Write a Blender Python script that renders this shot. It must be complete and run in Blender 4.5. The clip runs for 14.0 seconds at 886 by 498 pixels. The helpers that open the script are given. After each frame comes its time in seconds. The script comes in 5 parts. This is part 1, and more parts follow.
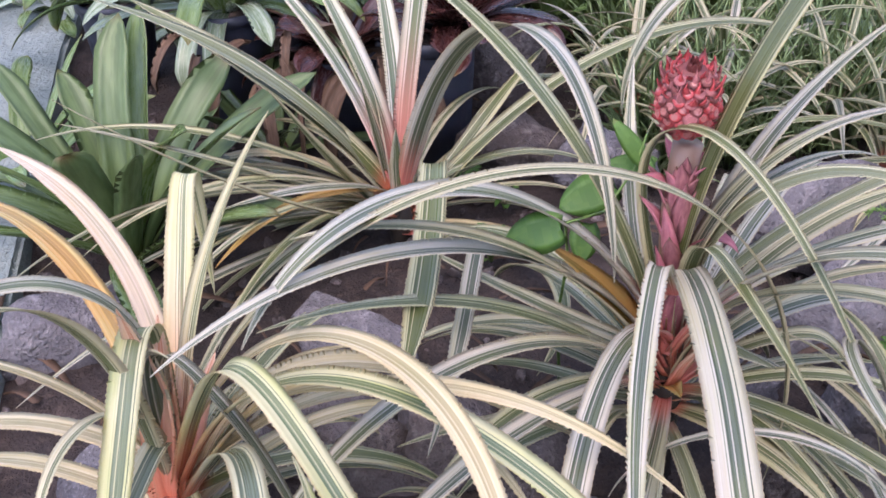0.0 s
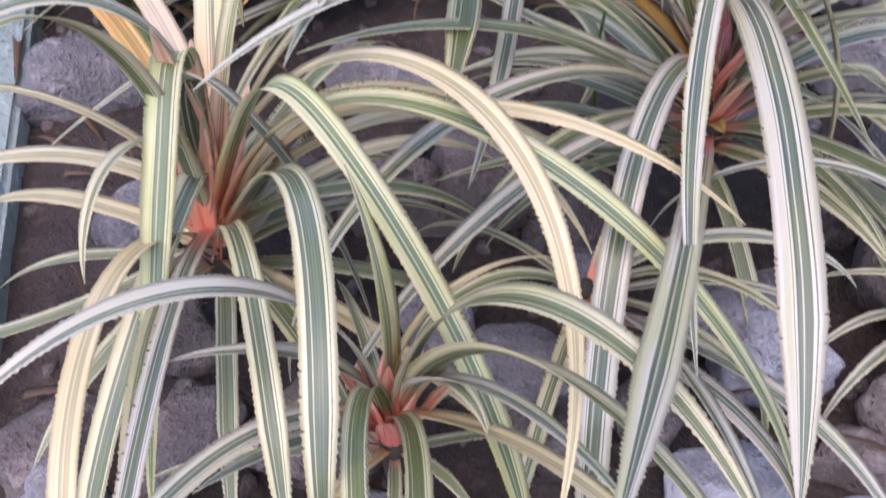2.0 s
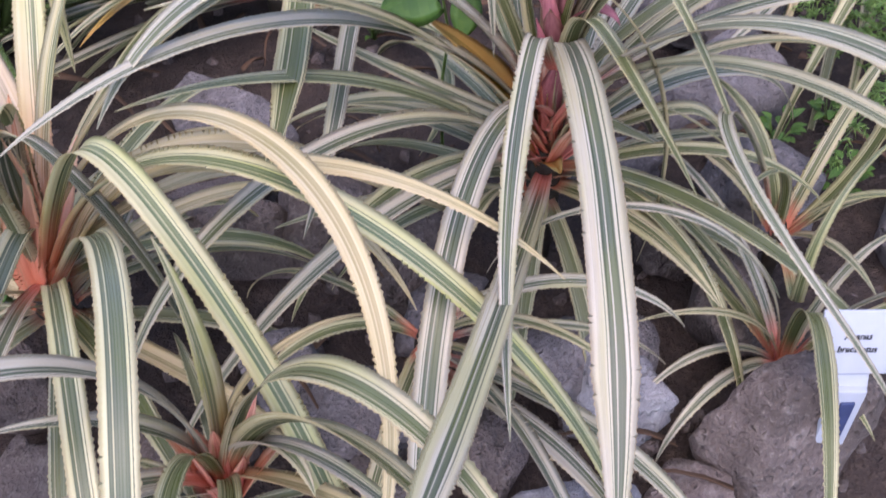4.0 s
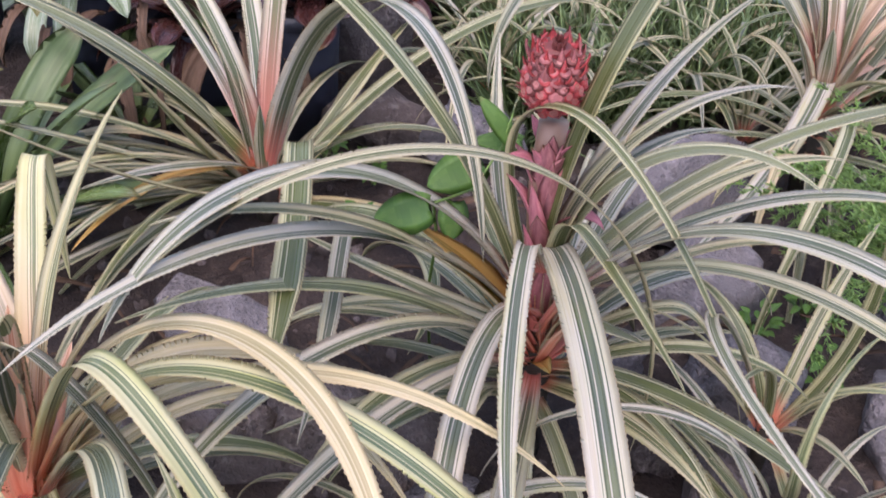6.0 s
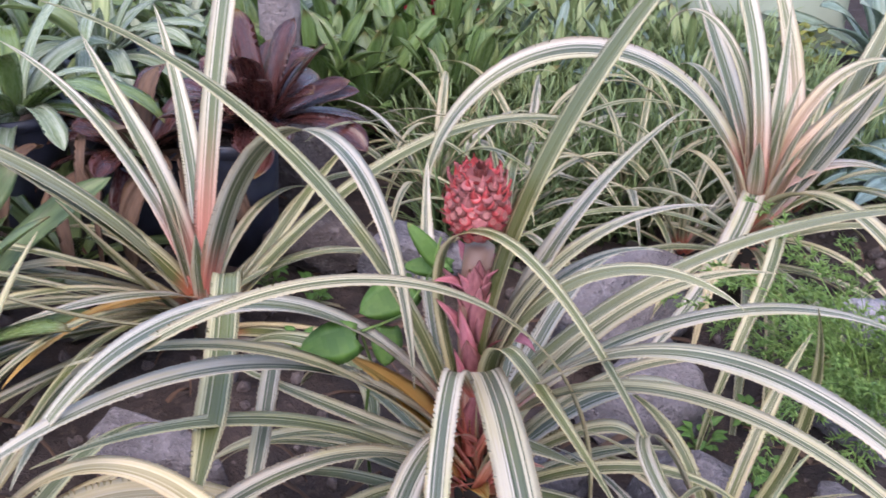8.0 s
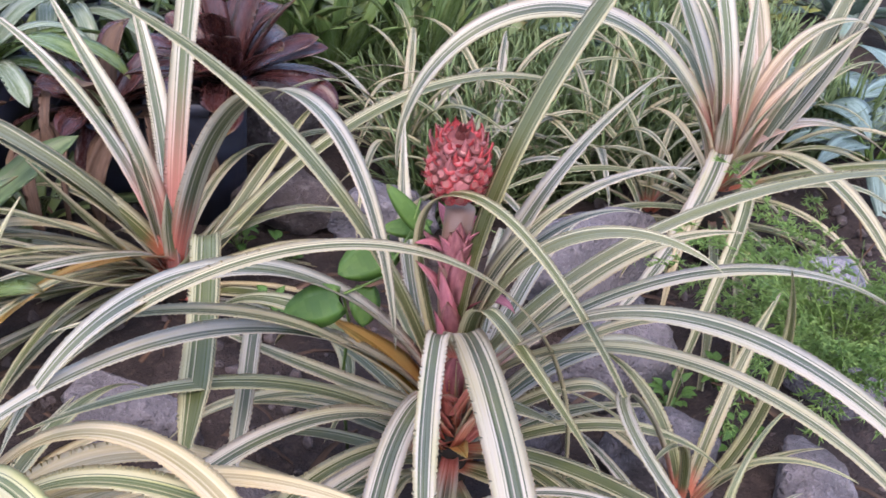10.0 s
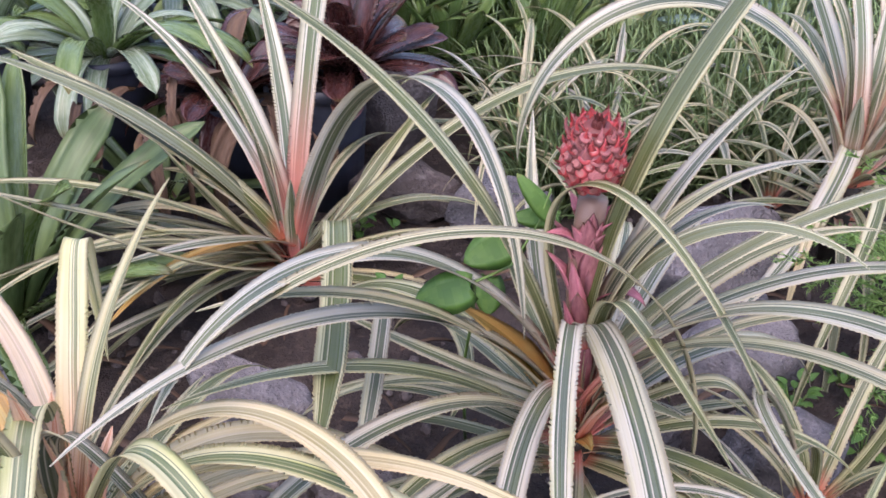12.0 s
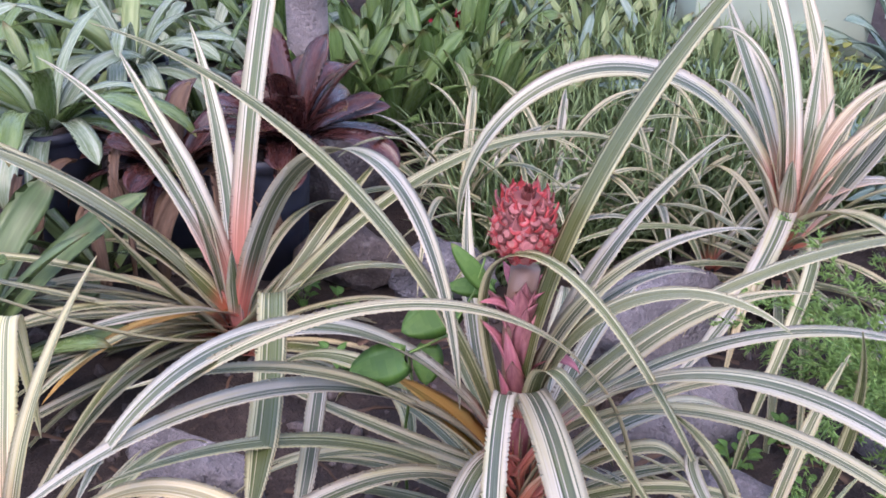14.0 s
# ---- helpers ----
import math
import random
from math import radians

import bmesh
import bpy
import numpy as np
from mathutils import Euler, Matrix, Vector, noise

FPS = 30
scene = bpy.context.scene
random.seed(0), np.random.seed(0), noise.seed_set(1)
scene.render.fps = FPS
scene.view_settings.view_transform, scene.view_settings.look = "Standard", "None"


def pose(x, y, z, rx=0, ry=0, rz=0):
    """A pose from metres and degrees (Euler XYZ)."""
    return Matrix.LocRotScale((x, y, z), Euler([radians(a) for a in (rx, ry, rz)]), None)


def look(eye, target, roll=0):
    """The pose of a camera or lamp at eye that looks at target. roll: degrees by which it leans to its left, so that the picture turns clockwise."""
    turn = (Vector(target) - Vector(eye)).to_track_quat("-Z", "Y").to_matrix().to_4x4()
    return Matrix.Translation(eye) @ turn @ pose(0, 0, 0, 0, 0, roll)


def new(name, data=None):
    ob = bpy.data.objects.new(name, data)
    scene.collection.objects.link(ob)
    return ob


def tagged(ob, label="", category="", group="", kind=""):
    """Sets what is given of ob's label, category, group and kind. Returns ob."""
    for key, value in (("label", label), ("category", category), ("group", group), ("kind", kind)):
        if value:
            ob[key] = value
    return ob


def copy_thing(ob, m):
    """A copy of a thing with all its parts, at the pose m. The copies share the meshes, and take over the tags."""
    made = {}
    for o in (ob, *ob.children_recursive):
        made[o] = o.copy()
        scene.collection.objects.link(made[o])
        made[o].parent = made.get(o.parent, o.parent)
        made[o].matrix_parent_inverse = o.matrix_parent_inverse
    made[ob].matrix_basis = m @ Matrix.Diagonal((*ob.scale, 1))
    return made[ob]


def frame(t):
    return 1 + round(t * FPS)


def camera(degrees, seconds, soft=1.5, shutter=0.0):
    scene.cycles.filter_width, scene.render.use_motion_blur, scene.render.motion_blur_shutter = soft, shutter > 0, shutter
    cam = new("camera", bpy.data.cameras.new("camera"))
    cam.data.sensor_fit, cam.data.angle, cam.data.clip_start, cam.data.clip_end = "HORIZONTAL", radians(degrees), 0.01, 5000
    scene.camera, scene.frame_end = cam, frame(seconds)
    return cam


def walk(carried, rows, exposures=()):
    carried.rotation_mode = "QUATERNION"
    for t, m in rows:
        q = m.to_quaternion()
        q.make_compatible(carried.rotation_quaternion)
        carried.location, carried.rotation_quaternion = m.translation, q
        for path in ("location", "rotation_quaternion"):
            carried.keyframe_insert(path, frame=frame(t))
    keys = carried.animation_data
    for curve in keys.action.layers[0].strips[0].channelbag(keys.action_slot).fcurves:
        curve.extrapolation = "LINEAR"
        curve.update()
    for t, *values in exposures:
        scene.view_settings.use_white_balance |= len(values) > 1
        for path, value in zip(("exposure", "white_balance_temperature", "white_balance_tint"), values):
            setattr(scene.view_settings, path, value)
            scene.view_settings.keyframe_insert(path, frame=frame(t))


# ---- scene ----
cam = camera(44.0, 14.0, soft=1.6, shutter=0.5)


def stand(x, y, z, yaw, pitch, roll):
    """A camera pose: yaw to the left, pitch upwards, roll as the picture leans."""
    d = Euler((radians(pitch), 0, radians(yaw))).to_matrix() @ Vector((0, 1, 0))
    eye = Vector((x, y, z))
    return look(eye, eye + d, roll)


walk(cam, [
    (0.00, stand(0.0000, -0.0000, 1.4500, -0.00, -35.00, -2.38)),
    (0.50, stand(-0.0163, -0.0163, 1.4235, -0.01, -35.69, -2.20)),
    (1.00, stand(-0.0416, -0.0247, 1.4003, 0.23, -39.36, -1.77)),
    (1.50, stand(-0.0543, -0.0307, 1.3817, 1.03, -42.33, -2.20)),
    (2.00, stand(-0.0505, -0.0228, 1.3720, 1.03, -46.02, -2.95)),
    (2.50, stand(-0.0405, -0.0250, 1.3675, -0.06, -49.61, -2.92)),
    (3.00, stand(-0.0090, -0.0087, 1.3797, -2.32, -51.31, -1.82)),
    (3.50, stand(0.0310, 0.0171, 1.4048, -4.91, -47.94, -0.34)),
    (3.70, stand(0.0372, 0.0187, 1.4087, -5.64, -47.22, 0.37)),
    (4.75, stand(0.0200, 0.0220, 1.4300, -7.90, -42.30, 1.50)),
    (5.80, stand(0.0060, 0.0231, 1.4480, -8.58, -37.39, 1.84)),
    (6.00, stand(0.0045, 0.0261, 1.4493, -8.35, -36.62, 1.61)),
    (6.50, stand(0.0069, 0.0289, 1.4602, -7.59, -34.59, 1.16)),
    (7.00, stand(0.0167, 0.0265, 1.4698, -7.58, -32.27, 0.66)),
    (7.50, stand(0.0355, 0.0311, 1.4687, -8.86, -30.63, 0.41)),
    (8.00, stand(0.0541, 0.0336, 1.4645, -10.48, -30.75, 0.91)),
    (8.20, stand(0.0612, 0.0343, 1.4610, -11.26, -31.01, 1.06)),
    (9.25, stand(0.0350, 0.0400, 1.4720, -14.10, -32.20, 1.90)),
    (10.30, stand(0.0078, 0.0434, 1.4807, -12.48, -33.38, 2.45)),
    (10.50, stand(-0.0011, 0.0452, 1.4788, -11.51, -33.33, 2.21)),
    (11.00, stand(-0.0249, 0.0502, 1.4743, -9.20, -33.23, 1.31)),
    (11.50, stand(-0.0400, 0.0515, 1.4704, -7.71, -33.35, 0.87)),
    (12.00, stand(-0.0346, 0.0508, 1.4701, -7.64, -33.63, 0.51)),
    (12.50, stand(-0.0110, 0.0508, 1.4740, -9.20, -33.75, 0.98)),
    (13.00, stand(-0.0023, 0.0473, 1.4812, -10.09, -33.20, 1.10)),
    (13.50, stand(-0.0004, 0.0454, 1.4875, -10.08, -31.82, 1.01)),
    (14.00, stand(0.0012, 0.0450, 1.4892, -10.04, -30.49, 0.92)),
], exposures=[(0.0, 1.79, 6730, 23), (1.5, 1.75, 6680, 24), (2.5, 1.73, 6600, 22), (3.0, 1.81, 6660, 22), (3.5, 1.60, 6750, 23), (6.5, 1.65, 7000, 22), (8.0, 1.82, 6870, 22), (11.0, 1.78, 6870, 23), (12.5, 1.78, 6800, 23), (14.0, 1.82, 6560, 26)])

# ---- light ----
world = bpy.data.worlds.new("sky")
scene.world = world
world.use_nodes = True
_n = world.node_tree.nodes
_sky = _n.new("ShaderNodeTexSky")
_sky.sky_type, _sky.sun_disc = "NISHITA", False
_sky.sun_elevation, _sky.sun_rotation = radians(66), radians(200)
_sky.air_density, _sky.dust_density, _sky.ozone_density = 1.0, 1.5, 1.0
_bg = _n["Background"]
_bg.inputs["Strength"].default_value = 0.19
world.node_tree.links.new(_sky.outputs["Color"], _bg.inputs["Color"])

sun = new("sun", bpy.data.lights.new("sun", "SUN"))
sun.data.energy, sun.data.angle, sun.data.color = 0.58, radians(60), (1.0, 0.95, 0.88)
sun.matrix_world = look((-0.75, -2.0, 4.8), (0, 0, 0))

# ---- materials ----
def srgb(r, g, b):
    f = lambda c: c / 12.92 if c <= 0.04045 else ((c + 0.055) / 1.055) ** 2.4
    return (f(r), f(g), f(b), 1.0)


class Nodes:
    """A small helper that strings shader nodes together."""

    def __init__(self, name):
        self.mat = bpy.data.materials.new(name)
        self.mat.use_nodes = True
        self.tree = self.mat.node_tree
        self.bsdf = self.tree.nodes["Principled BSDF"]

    def put(self, socket, value):
        if isinstance(value, bpy.types.NodeSocket):
            self.tree.links.new(value, socket)
        else:
            socket.default_value = value

    def node(self, kind, out=0, **inputs):
        n = self.tree.nodes.new(kind)
        for key, value in inputs.items():
            self.put(n.inputs[key.replace("_", " ")], value)
        return n.outputs[out]

    def math(self, op, a, b=0.0, clamp=False):
        n = self.tree.nodes.new("ShaderNodeMath")
        n.operation, n.use_clamp = op, clamp
        self.put(n.inputs[0], a)
        self.put(n.inputs[1], b)
        return n.outputs[0]

    def ramp(self, value, lo, hi, a=0.0, b=1.0):
        n = self.tree.nodes.new("ShaderNodeMapRange")
        n.interpolation_type = "SMOOTHSTEP"
        for key, v in zip(("Value", "From Min", "From Max", "To Min", "To Max"), (value, lo, hi, a, b)):
            self.put(n.inputs[key], v)
        return n.outputs[0]

    def mix(self, fac, a, b, blend="MIX"):
        n = self.tree.nodes.new("ShaderNodeMix")
        n.data_type, n.blend_type = "RGBA", blend
        self.put(n.inputs["Factor"], fac)
        self.put(n.inputs[6], a)
        self.put(n.inputs[7], b)
        return n.outputs[2]

    def noise(self, vector, scale, detail=4.0, rough=0.55, w=None):
        n = self.tree.nodes.new("ShaderNodeTexNoise")
        n.inputs["Scale"].default_value, n.inputs["Detail"].default_value, n.inputs["Roughness"].default_value = scale, detail, rough
        self.put(n.inputs["Vector"], vector)
        return n.outputs["Fac"]

    def bump(self, height, strength, distance):
        n = self.tree.nodes.new("ShaderNodeBump")
        n.inputs["Strength"].default_value, n.inputs["Distance"].default_value = strength, distance
        self.put(n.inputs["Height"], height)
        self.tree.links.new(n.outputs["Normal"], self.bsdf.inputs["Normal"])

    def finish(self, colour, rough, spec=0.4):
        self.put(self.bsdf.inputs["Base Color"], colour)
        self.put(self.bsdf.inputs["Roughness"], rough)
        self.bsdf.inputs["Specular IOR Level"].default_value = spec
        return self.mat


def leaf_coords(k):
    """Across (-1 to 1) and along (0 to 1) a blade, and its own random number."""
    uv = k.node("ShaderNodeUVMap")
    sep = k.tree.nodes.new("ShaderNodeSeparateXYZ")
    k.tree.links.new(uv, sep.inputs[0])
    across = k.math("SUBTRACT", k.math("MULTIPLY", sep.outputs[0], 2.0), 1.0)
    info = k.tree.nodes.new("ShaderNodeObjectInfo")
    return uv, across, sep.outputs[1], info.outputs["Random"]


def streaks(k, across, along, rnd, fine, stretch):
    """Long streaks that run along a blade."""
    comb = k.tree.nodes.new("ShaderNodeCombineXYZ")
    k.put(comb.inputs[0], k.math("MULTIPLY", across, fine))
    k.put(comb.inputs[1], k.math("MULTIPLY", along, stretch))
    k.put(comb.inputs[2], k.math("MULTIPLY", rnd, 37.0))
    return k.noise(comb.outputs[0], 1.0, 2.0)


def translucent(k, colour, amount):
    """Thin tissue: part of the light comes through the blade."""
    tr = k.tree.nodes.new("ShaderNodeBsdfTranslucent")
    k.put(tr.inputs["Color"], colour)
    ms = k.tree.nodes.new("ShaderNodeMixShader")
    ms.inputs[0].default_value = amount
    out = k.tree.nodes["Material Output"]
    k.tree.links.new(k.bsdf.outputs[0], ms.inputs[1])
    k.tree.links.new(tr.outputs[0], ms.inputs[2])
    k.tree.links.new(ms.outputs[0], out.inputs["Surface"])


def variegated(name, margin, green, line, blush, blush_end=0.22, green_half=0.37, thin=0.26, lines=1.0, wash=0.6, wash_to=(0.66, 0.65, 0.44)):
    """Striped pineapple blade: pale margins, a green middle with thin pale and dark lines, a reddish foot."""
    k = Nodes(name)
    uv, across, along, rnd = leaf_coords(k)
    wob = k.math("MULTIPLY", k.math("SUBTRACT", streaks(k, across, along, rnd, 0.3, 2.5), 0.5), 0.25)
    shift = k.math("ADD", k.math("MULTIPLY", k.math("SUBTRACT", rnd, 0.5), 0.34), wob)
    x = k.math("SUBTRACT", across, shift)
    ax = k.math("ABSOLUTE", x)
    st = streaks(k, across, along, rnd, 9.0, 1.2)
    st2 = streaks(k, across, k.math("ADD", along, 3.0), rnd, 26.0, 2.0)
    half = k.math("ADD", green_half, k.math("MULTIPLY", k.math("SUBTRACT", k.math("FRACT", k.math("MULTIPLY", rnd, 7.3)), 0.5), 0.16))
    past = k.math("SUBTRACT", ax, half)
    band = k.ramp(past, -0.035, 0.03, 1.0, 0.0)
    cloud = streaks(k, k.math("MULTIPLY", across, 0.5), along, k.math("ADD", rnd, 1.3), 1.0, 5.0)
    deep = (green[0] * (1 - 0.58 * lines), green[1] * (1 - 0.5 * lines), green[2] * (1 - 0.58 * lines), 1)
    g1 = k.mix(k.ramp(cloud, 0.40, 0.66, 0.0, 0.4), green, srgb(0.46, 0.48, 0.27))
    g1 = k.mix(k.ramp(st, 0.52, 0.72, 0.0, 0.4), g1, line)
    g1 = k.mix(k.ramp(st2, 0.40, 0.72, 0.0, 0.4), g1, deep)
    # darker rims to the green middle, and one thin pale line inside it
    g1 = k.mix(k.ramp(past, -0.13, -0.05, 0.0, 0.55), g1, deep)
    pl = k.ramp(k.math("ABSOLUTE", k.math("SUBTRACT", x, k.math("SUBTRACT", half, 0.26))), 0.02, 0.05, 0.8, 0.0)
    g1 = k.mix(pl, g1, margin)
    # a clear white band beside the green, then a thin dark line, then the cream margin
    pale = (min(1, margin[0] * 1.09), min(1, margin[1] * 1.11), min(1, margin[2] * 1.13), 1)
    dl = k.ramp(k.math("ABSOLUTE", k.math("ADD", x, k.math("ADD", half, 0.16))), 0.022, 0.045, 0.85 * lines, 0.0)
    dl2 = k.math("MULTIPLY", k.ramp(k.math("ABSOLUTE", k.math("SUBTRACT", x, k.math("ADD", half, 0.11))), 0.015, 0.035, 0.8 * lines, 0.0), k.ramp(k.math("FRACT", k.math("MULTIPLY", rnd, 23.7)), 0.35, 0.45))
    mottle = k.noise(uv, 5.0, 3.0)
    m1 = k.mix(k.ramp(mottle, 0.35, 0.75, 0.0, 0.5), margin, (margin[0] * 0.95, margin[1] * 0.87, margin[2] * 0.68, 1))
    m1 = k.mix(k.ramp(past, 0.14, 0.24, 0.85, 0.0), m1, pale)
    m1 = k.mix(k.ramp(st2, 0.5, 0.75, 0.0, 0.3), m1, (margin[0] * 0.78, margin[1] * 0.78, margin[2] * 0.62, 1))
    tint = k.math("MULTIPLY", k.ramp(streaks(k, k.math("MULTIPLY", across, 0.8), along, rnd, 1.0, 4.0), 0.42, 0.62, 0.0, wash), k.math("ADD", 0.25, k.math("MULTIPLY", k.math("FRACT", k.math("MULTIPLY", rnd, 13.7)), 0.75)))
    m1 = k.mix(tint, m1, srgb(*wash_to))
    m1 = k.mix(dl, m1, deep)
    m1 = k.mix(dl2, m1, green)
    col = k.mix(band, m1, g1)
    foot = k.ramp(k.math("ADD", along, k.math("MULTIPLY", k.math("SUBTRACT", st, 0.5), 0.12)), 0.02, blush_end, 0.92, 0.0)
    col = k.mix(foot, col, blush)
    edge = k.ramp(k.math("ABSOLUTE", across), 0.93, 1.0, 0.0, 0.5)
    col = k.mix(edge, col, srgb(0.80, 0.66, 0.50))
    # brown flecks
    fl = k.ramp(k.noise(uv, 38.0, 2.0), 0.72, 0.78, 0.0, 0.6)
    col = k.mix(fl, col, srgb(0.42, 0.33, 0.2))
    k.bump(st2, 0.35, 0.0015)
    mat = k.finish(col, k.ramp(st, 0.3, 0.7, 0.24, 0.40), 0.62)
    translucent(k, col, thin)
    return mat


WHITE_BLADE = variegated("white_striped_blade", srgb(0.725, 0.69, 0.63), srgb(0.335, 0.365, 0.295), srgb(0.54, 0.56, 0.53), srgb(0.88, 0.50, 0.44), 0.18)
CREAM_BLADE = variegated("cream_striped_blade", srgb(0.735, 0.69, 0.57), srgb(0.365, 0.385, 0.25), srgb(0.58, 0.59, 0.46), srgb(0.88, 0.52, 0.42), 0.13)
YELLOW_BLADE = variegated("yellow_striped_blade", srgb(0.735, 0.71, 0.56), srgb(0.40, 0.45, 0.33), srgb(0.68, 0.66, 0.48), srgb(0.88, 0.55, 0.42), 0.22, 0.33, wash=0.95, wash_to=(0.64, 0.66, 0.36))
GREEN_BLADE = variegated("green_striped_blade", srgb(0.72, 0.69, 0.555), srgb(0.35, 0.375, 0.225), srgb(0.50, 0.53, 0.39), srgb(0.84, 0.50, 0.40), 0.12, 0.55)
PINK_BLADE = variegated("pink_footed_blade", srgb(0.80, 0.76, 0.69), srgb(0.41, 0.45, 0.34), srgb(0.62, 0.64, 0.52), srgb(0.88, 0.56, 0.52), 0.36, 0.45)
BLUSH_BLADE = variegated("blush_pink_blade", srgb(0.77, 0.73, 0.65), srgb(0.43, 0.46, 0.34), srgb(0.62, 0.62, 0.50), srgb(0.85, 0.66, 0.57), 0.7, 0.42)
FADED_BLADE = variegated("faded_tan_blade", srgb(0.79, 0.725, 0.585), srgb(0.68, 0.615, 0.46), srgb(0.76, 0.70, 0.56), srgb(0.80, 0.6, 0.44), 0.12, 0.3, lines=0.3, wash=0.8, wash_to=(0.74, 0.66, 0.43))
ORANGE_BLADE = variegated("dying_orange_blade", srgb(0.74, 0.57, 0.32), srgb(0.62, 0.46, 0.23), srgb(0.70, 0.54, 0.30), srgb(0.66, 0.40, 0.22), 0.2, 0.3, lines=0.3)
SALMON_BLADE = variegated("salmon_heart_blade", srgb(0.93, 0.80, 0.70), srgb(0.91, 0.66, 0.54), srgb(0.93, 0.74, 0.64), srgb(0.95, 0.58, 0.45), 0.95, 0.3, thin=0.35, lines=0.25, wash=0.2)
PALE_HEART = variegated("pale_salmon_blade", srgb(0.82, 0.745, 0.66), srgb(0.76, 0.68, 0.58), srgb(0.80, 0.73, 0.64), srgb(0.93, 0.64, 0.54), 0.4, 0.3, thin=0.3, lines=0.3, wash=0.5, wash_to=(0.80, 0.70, 0.52))
HEART_BLADE = variegated("salmon_footed_blade", srgb(0.82, 0.78, 0.64), srgb(0.50, 0.52, 0.38), srgb(0.76, 0.74, 0.62), srgb(0.95, 0.62, 0.53), 0.5, 0.26, thin=0.3, lines=0.8, wash=0.8, wash_to=(0.68, 0.68, 0.38))
FOOTED_GREEN = variegated("salmon_based_green_blade", srgb(0.74, 0.71, 0.58), srgb(0.36, 0.39, 0.31), srgb(0.52, 0.54, 0.44), srgb(0.95, 0.62, 0.52), 0.22, 0.5, thin=0.25)
RED_HEART = variegated("red_heart_blade", srgb(0.92, 0.68, 0.60), srgb(0.86, 0.52, 0.47), srgb(0.90, 0.62, 0.56), srgb(0.90, 0.50, 0.46), 0.95, 0.3, thin=0.3, lines=0.3, wash=0.2)
GREYBACK_BLADE = variegated("grey_backed_blade", srgb(0.78, 0.75, 0.63), srgb(0.455, 0.465, 0.345), srgb(0.60, 0.62, 0.55), srgb(0.7, 0.5, 0.42), 0.1, 0.7)


def plain_blade(name, a, b, rough=0.4, trans=0.18, stripes=0.0, pale=None, foot=None):
    """A one-coloured blade with soft mottling, paler streaks and a foot of its own colour."""
    k = Nodes(name)
    uv, across, along, rnd = leaf_coords(k)
    st = streaks(k, across, along, rnd, 7.0, 1.5)
    col = k.mix(k.ramp(k.noise(uv, 4.0, 4.0), 0.3, 0.7), a, b)
    col = k.mix(k.math("MULTIPLY", rnd, 0.4), col, b)
    if stripes:
        col = k.mix(k.ramp(st, 0.5, 0.58, 0.0, stripes), col, pale)
    mid = k.ramp(k.math("ABSOLUTE", across), 0.02, 0.10, 0.10, 0.0)
    col = k.mix(mid, col, (min(1, b[0] * 1.7), min(1, b[1] * 1.6), b[2] * 1.5, 1))
    if foot:
        col = k.mix(k.ramp(along, 0.0, 0.3, 0.9, 0.0), col, foot)
    tipc = k.ramp(k.math("ADD", along, k.math("MULTIPLY", rnd, 0.1)), 0.97, 1.07, 0.0, 0.7)
    col = k.mix(tipc, col, srgb(0.45, 0.36, 0.22))
    k.bump(streaks(k, across, along, rnd, 20.0, 2.0), 0.25, 0.0015)
    mat = k.finish(col, k.ramp(k.noise(uv, 9.0, 3.0), 0.3, 0.7, rough - 0.1, rough + 0.12), 0.5)
    translucent(k, col, trans)
    return mat


BROMELIAD_GREEN = plain_blade("bromeliad_green", srgb(0.30, 0.38, 0.20), srgb(0.44, 0.51, 0.31), 0.26, foot=srgb(0.40, 0.46, 0.27))
# the bromeliad green again, its colour darkened to stand in for shade
BROMELIAD_SHADED = plain_blade("bromeliad_shaded_green", srgb(0.21, 0.28, 0.17), srgb(0.33, 0.41, 0.27), 0.24, 0.1)
BROMELIAD_GREY = plain_blade("bromeliad_grey_green", srgb(0.37, 0.45, 0.38), srgb(0.52, 0.59, 0.53), 0.32)
BROMELIAD_LIME = plain_blade("bromeliad_lime", srgb(0.41, 0.48, 0.28), srgb(0.55, 0.60, 0.40), 0.4)
BROMELIAD_SAGE = plain_blade("bromeliad_sage", srgb(0.27, 0.34, 0.185), srgb(0.40, 0.47, 0.295), 0.40, 0.2, foot=srgb(0.42, 0.48, 0.26))
BROMELIAD_BRIGHT = plain_blade("bromeliad_bright_green", srgb(0.30, 0.40, 0.19), srgb(0.47, 0.56, 0.33), 0.3, 0.25)
BROMELIAD_PALE = plain_blade("bromeliad_pale_banded", srgb(0.40, 0.46, 0.33), srgb(0.55, 0.60, 0.49), 0.24, 0.2, stripes=0.6, pale=srgb(0.68, 0.70, 0.63))
PURPLE_BLADE = plain_blade("purple_blade", srgb(0.20, 0.11, 0.11), srgb(0.33, 0.19, 0.17), 0.26, 0.06)
DRY_BLADE = plain_blade("dry_brown_blade", srgb(0.29, 0.21, 0.16), srgb(0.40, 0.30, 0.23), 0.75, 0.1)
TEAL_LEAF = plain_blade("teal_broad_leaf", srgb(0.34, 0.43, 0.40), srgb(0.45, 0.53, 0.50), 0.36, stripes=0.4, pale=srgb(0.66, 0.76, 0.72))
VINE_LEAF = plain_blade("vine_leaf_green", srgb(0.27, 0.42, 0.16), srgb(0.36, 0.50, 0.22), 0.5, 0.25)
RED_BLADE = plain_blade("crimson_blade", srgb(0.62, 0.10, 0.18), srgb(0.74, 0.18, 0.26), 0.4)
FERN_GREEN = plain_blade("fern_green", srgb(0.54, 0.70, 0.36), srgb(0.70, 0.82, 0.50), 0.5, 0.35)
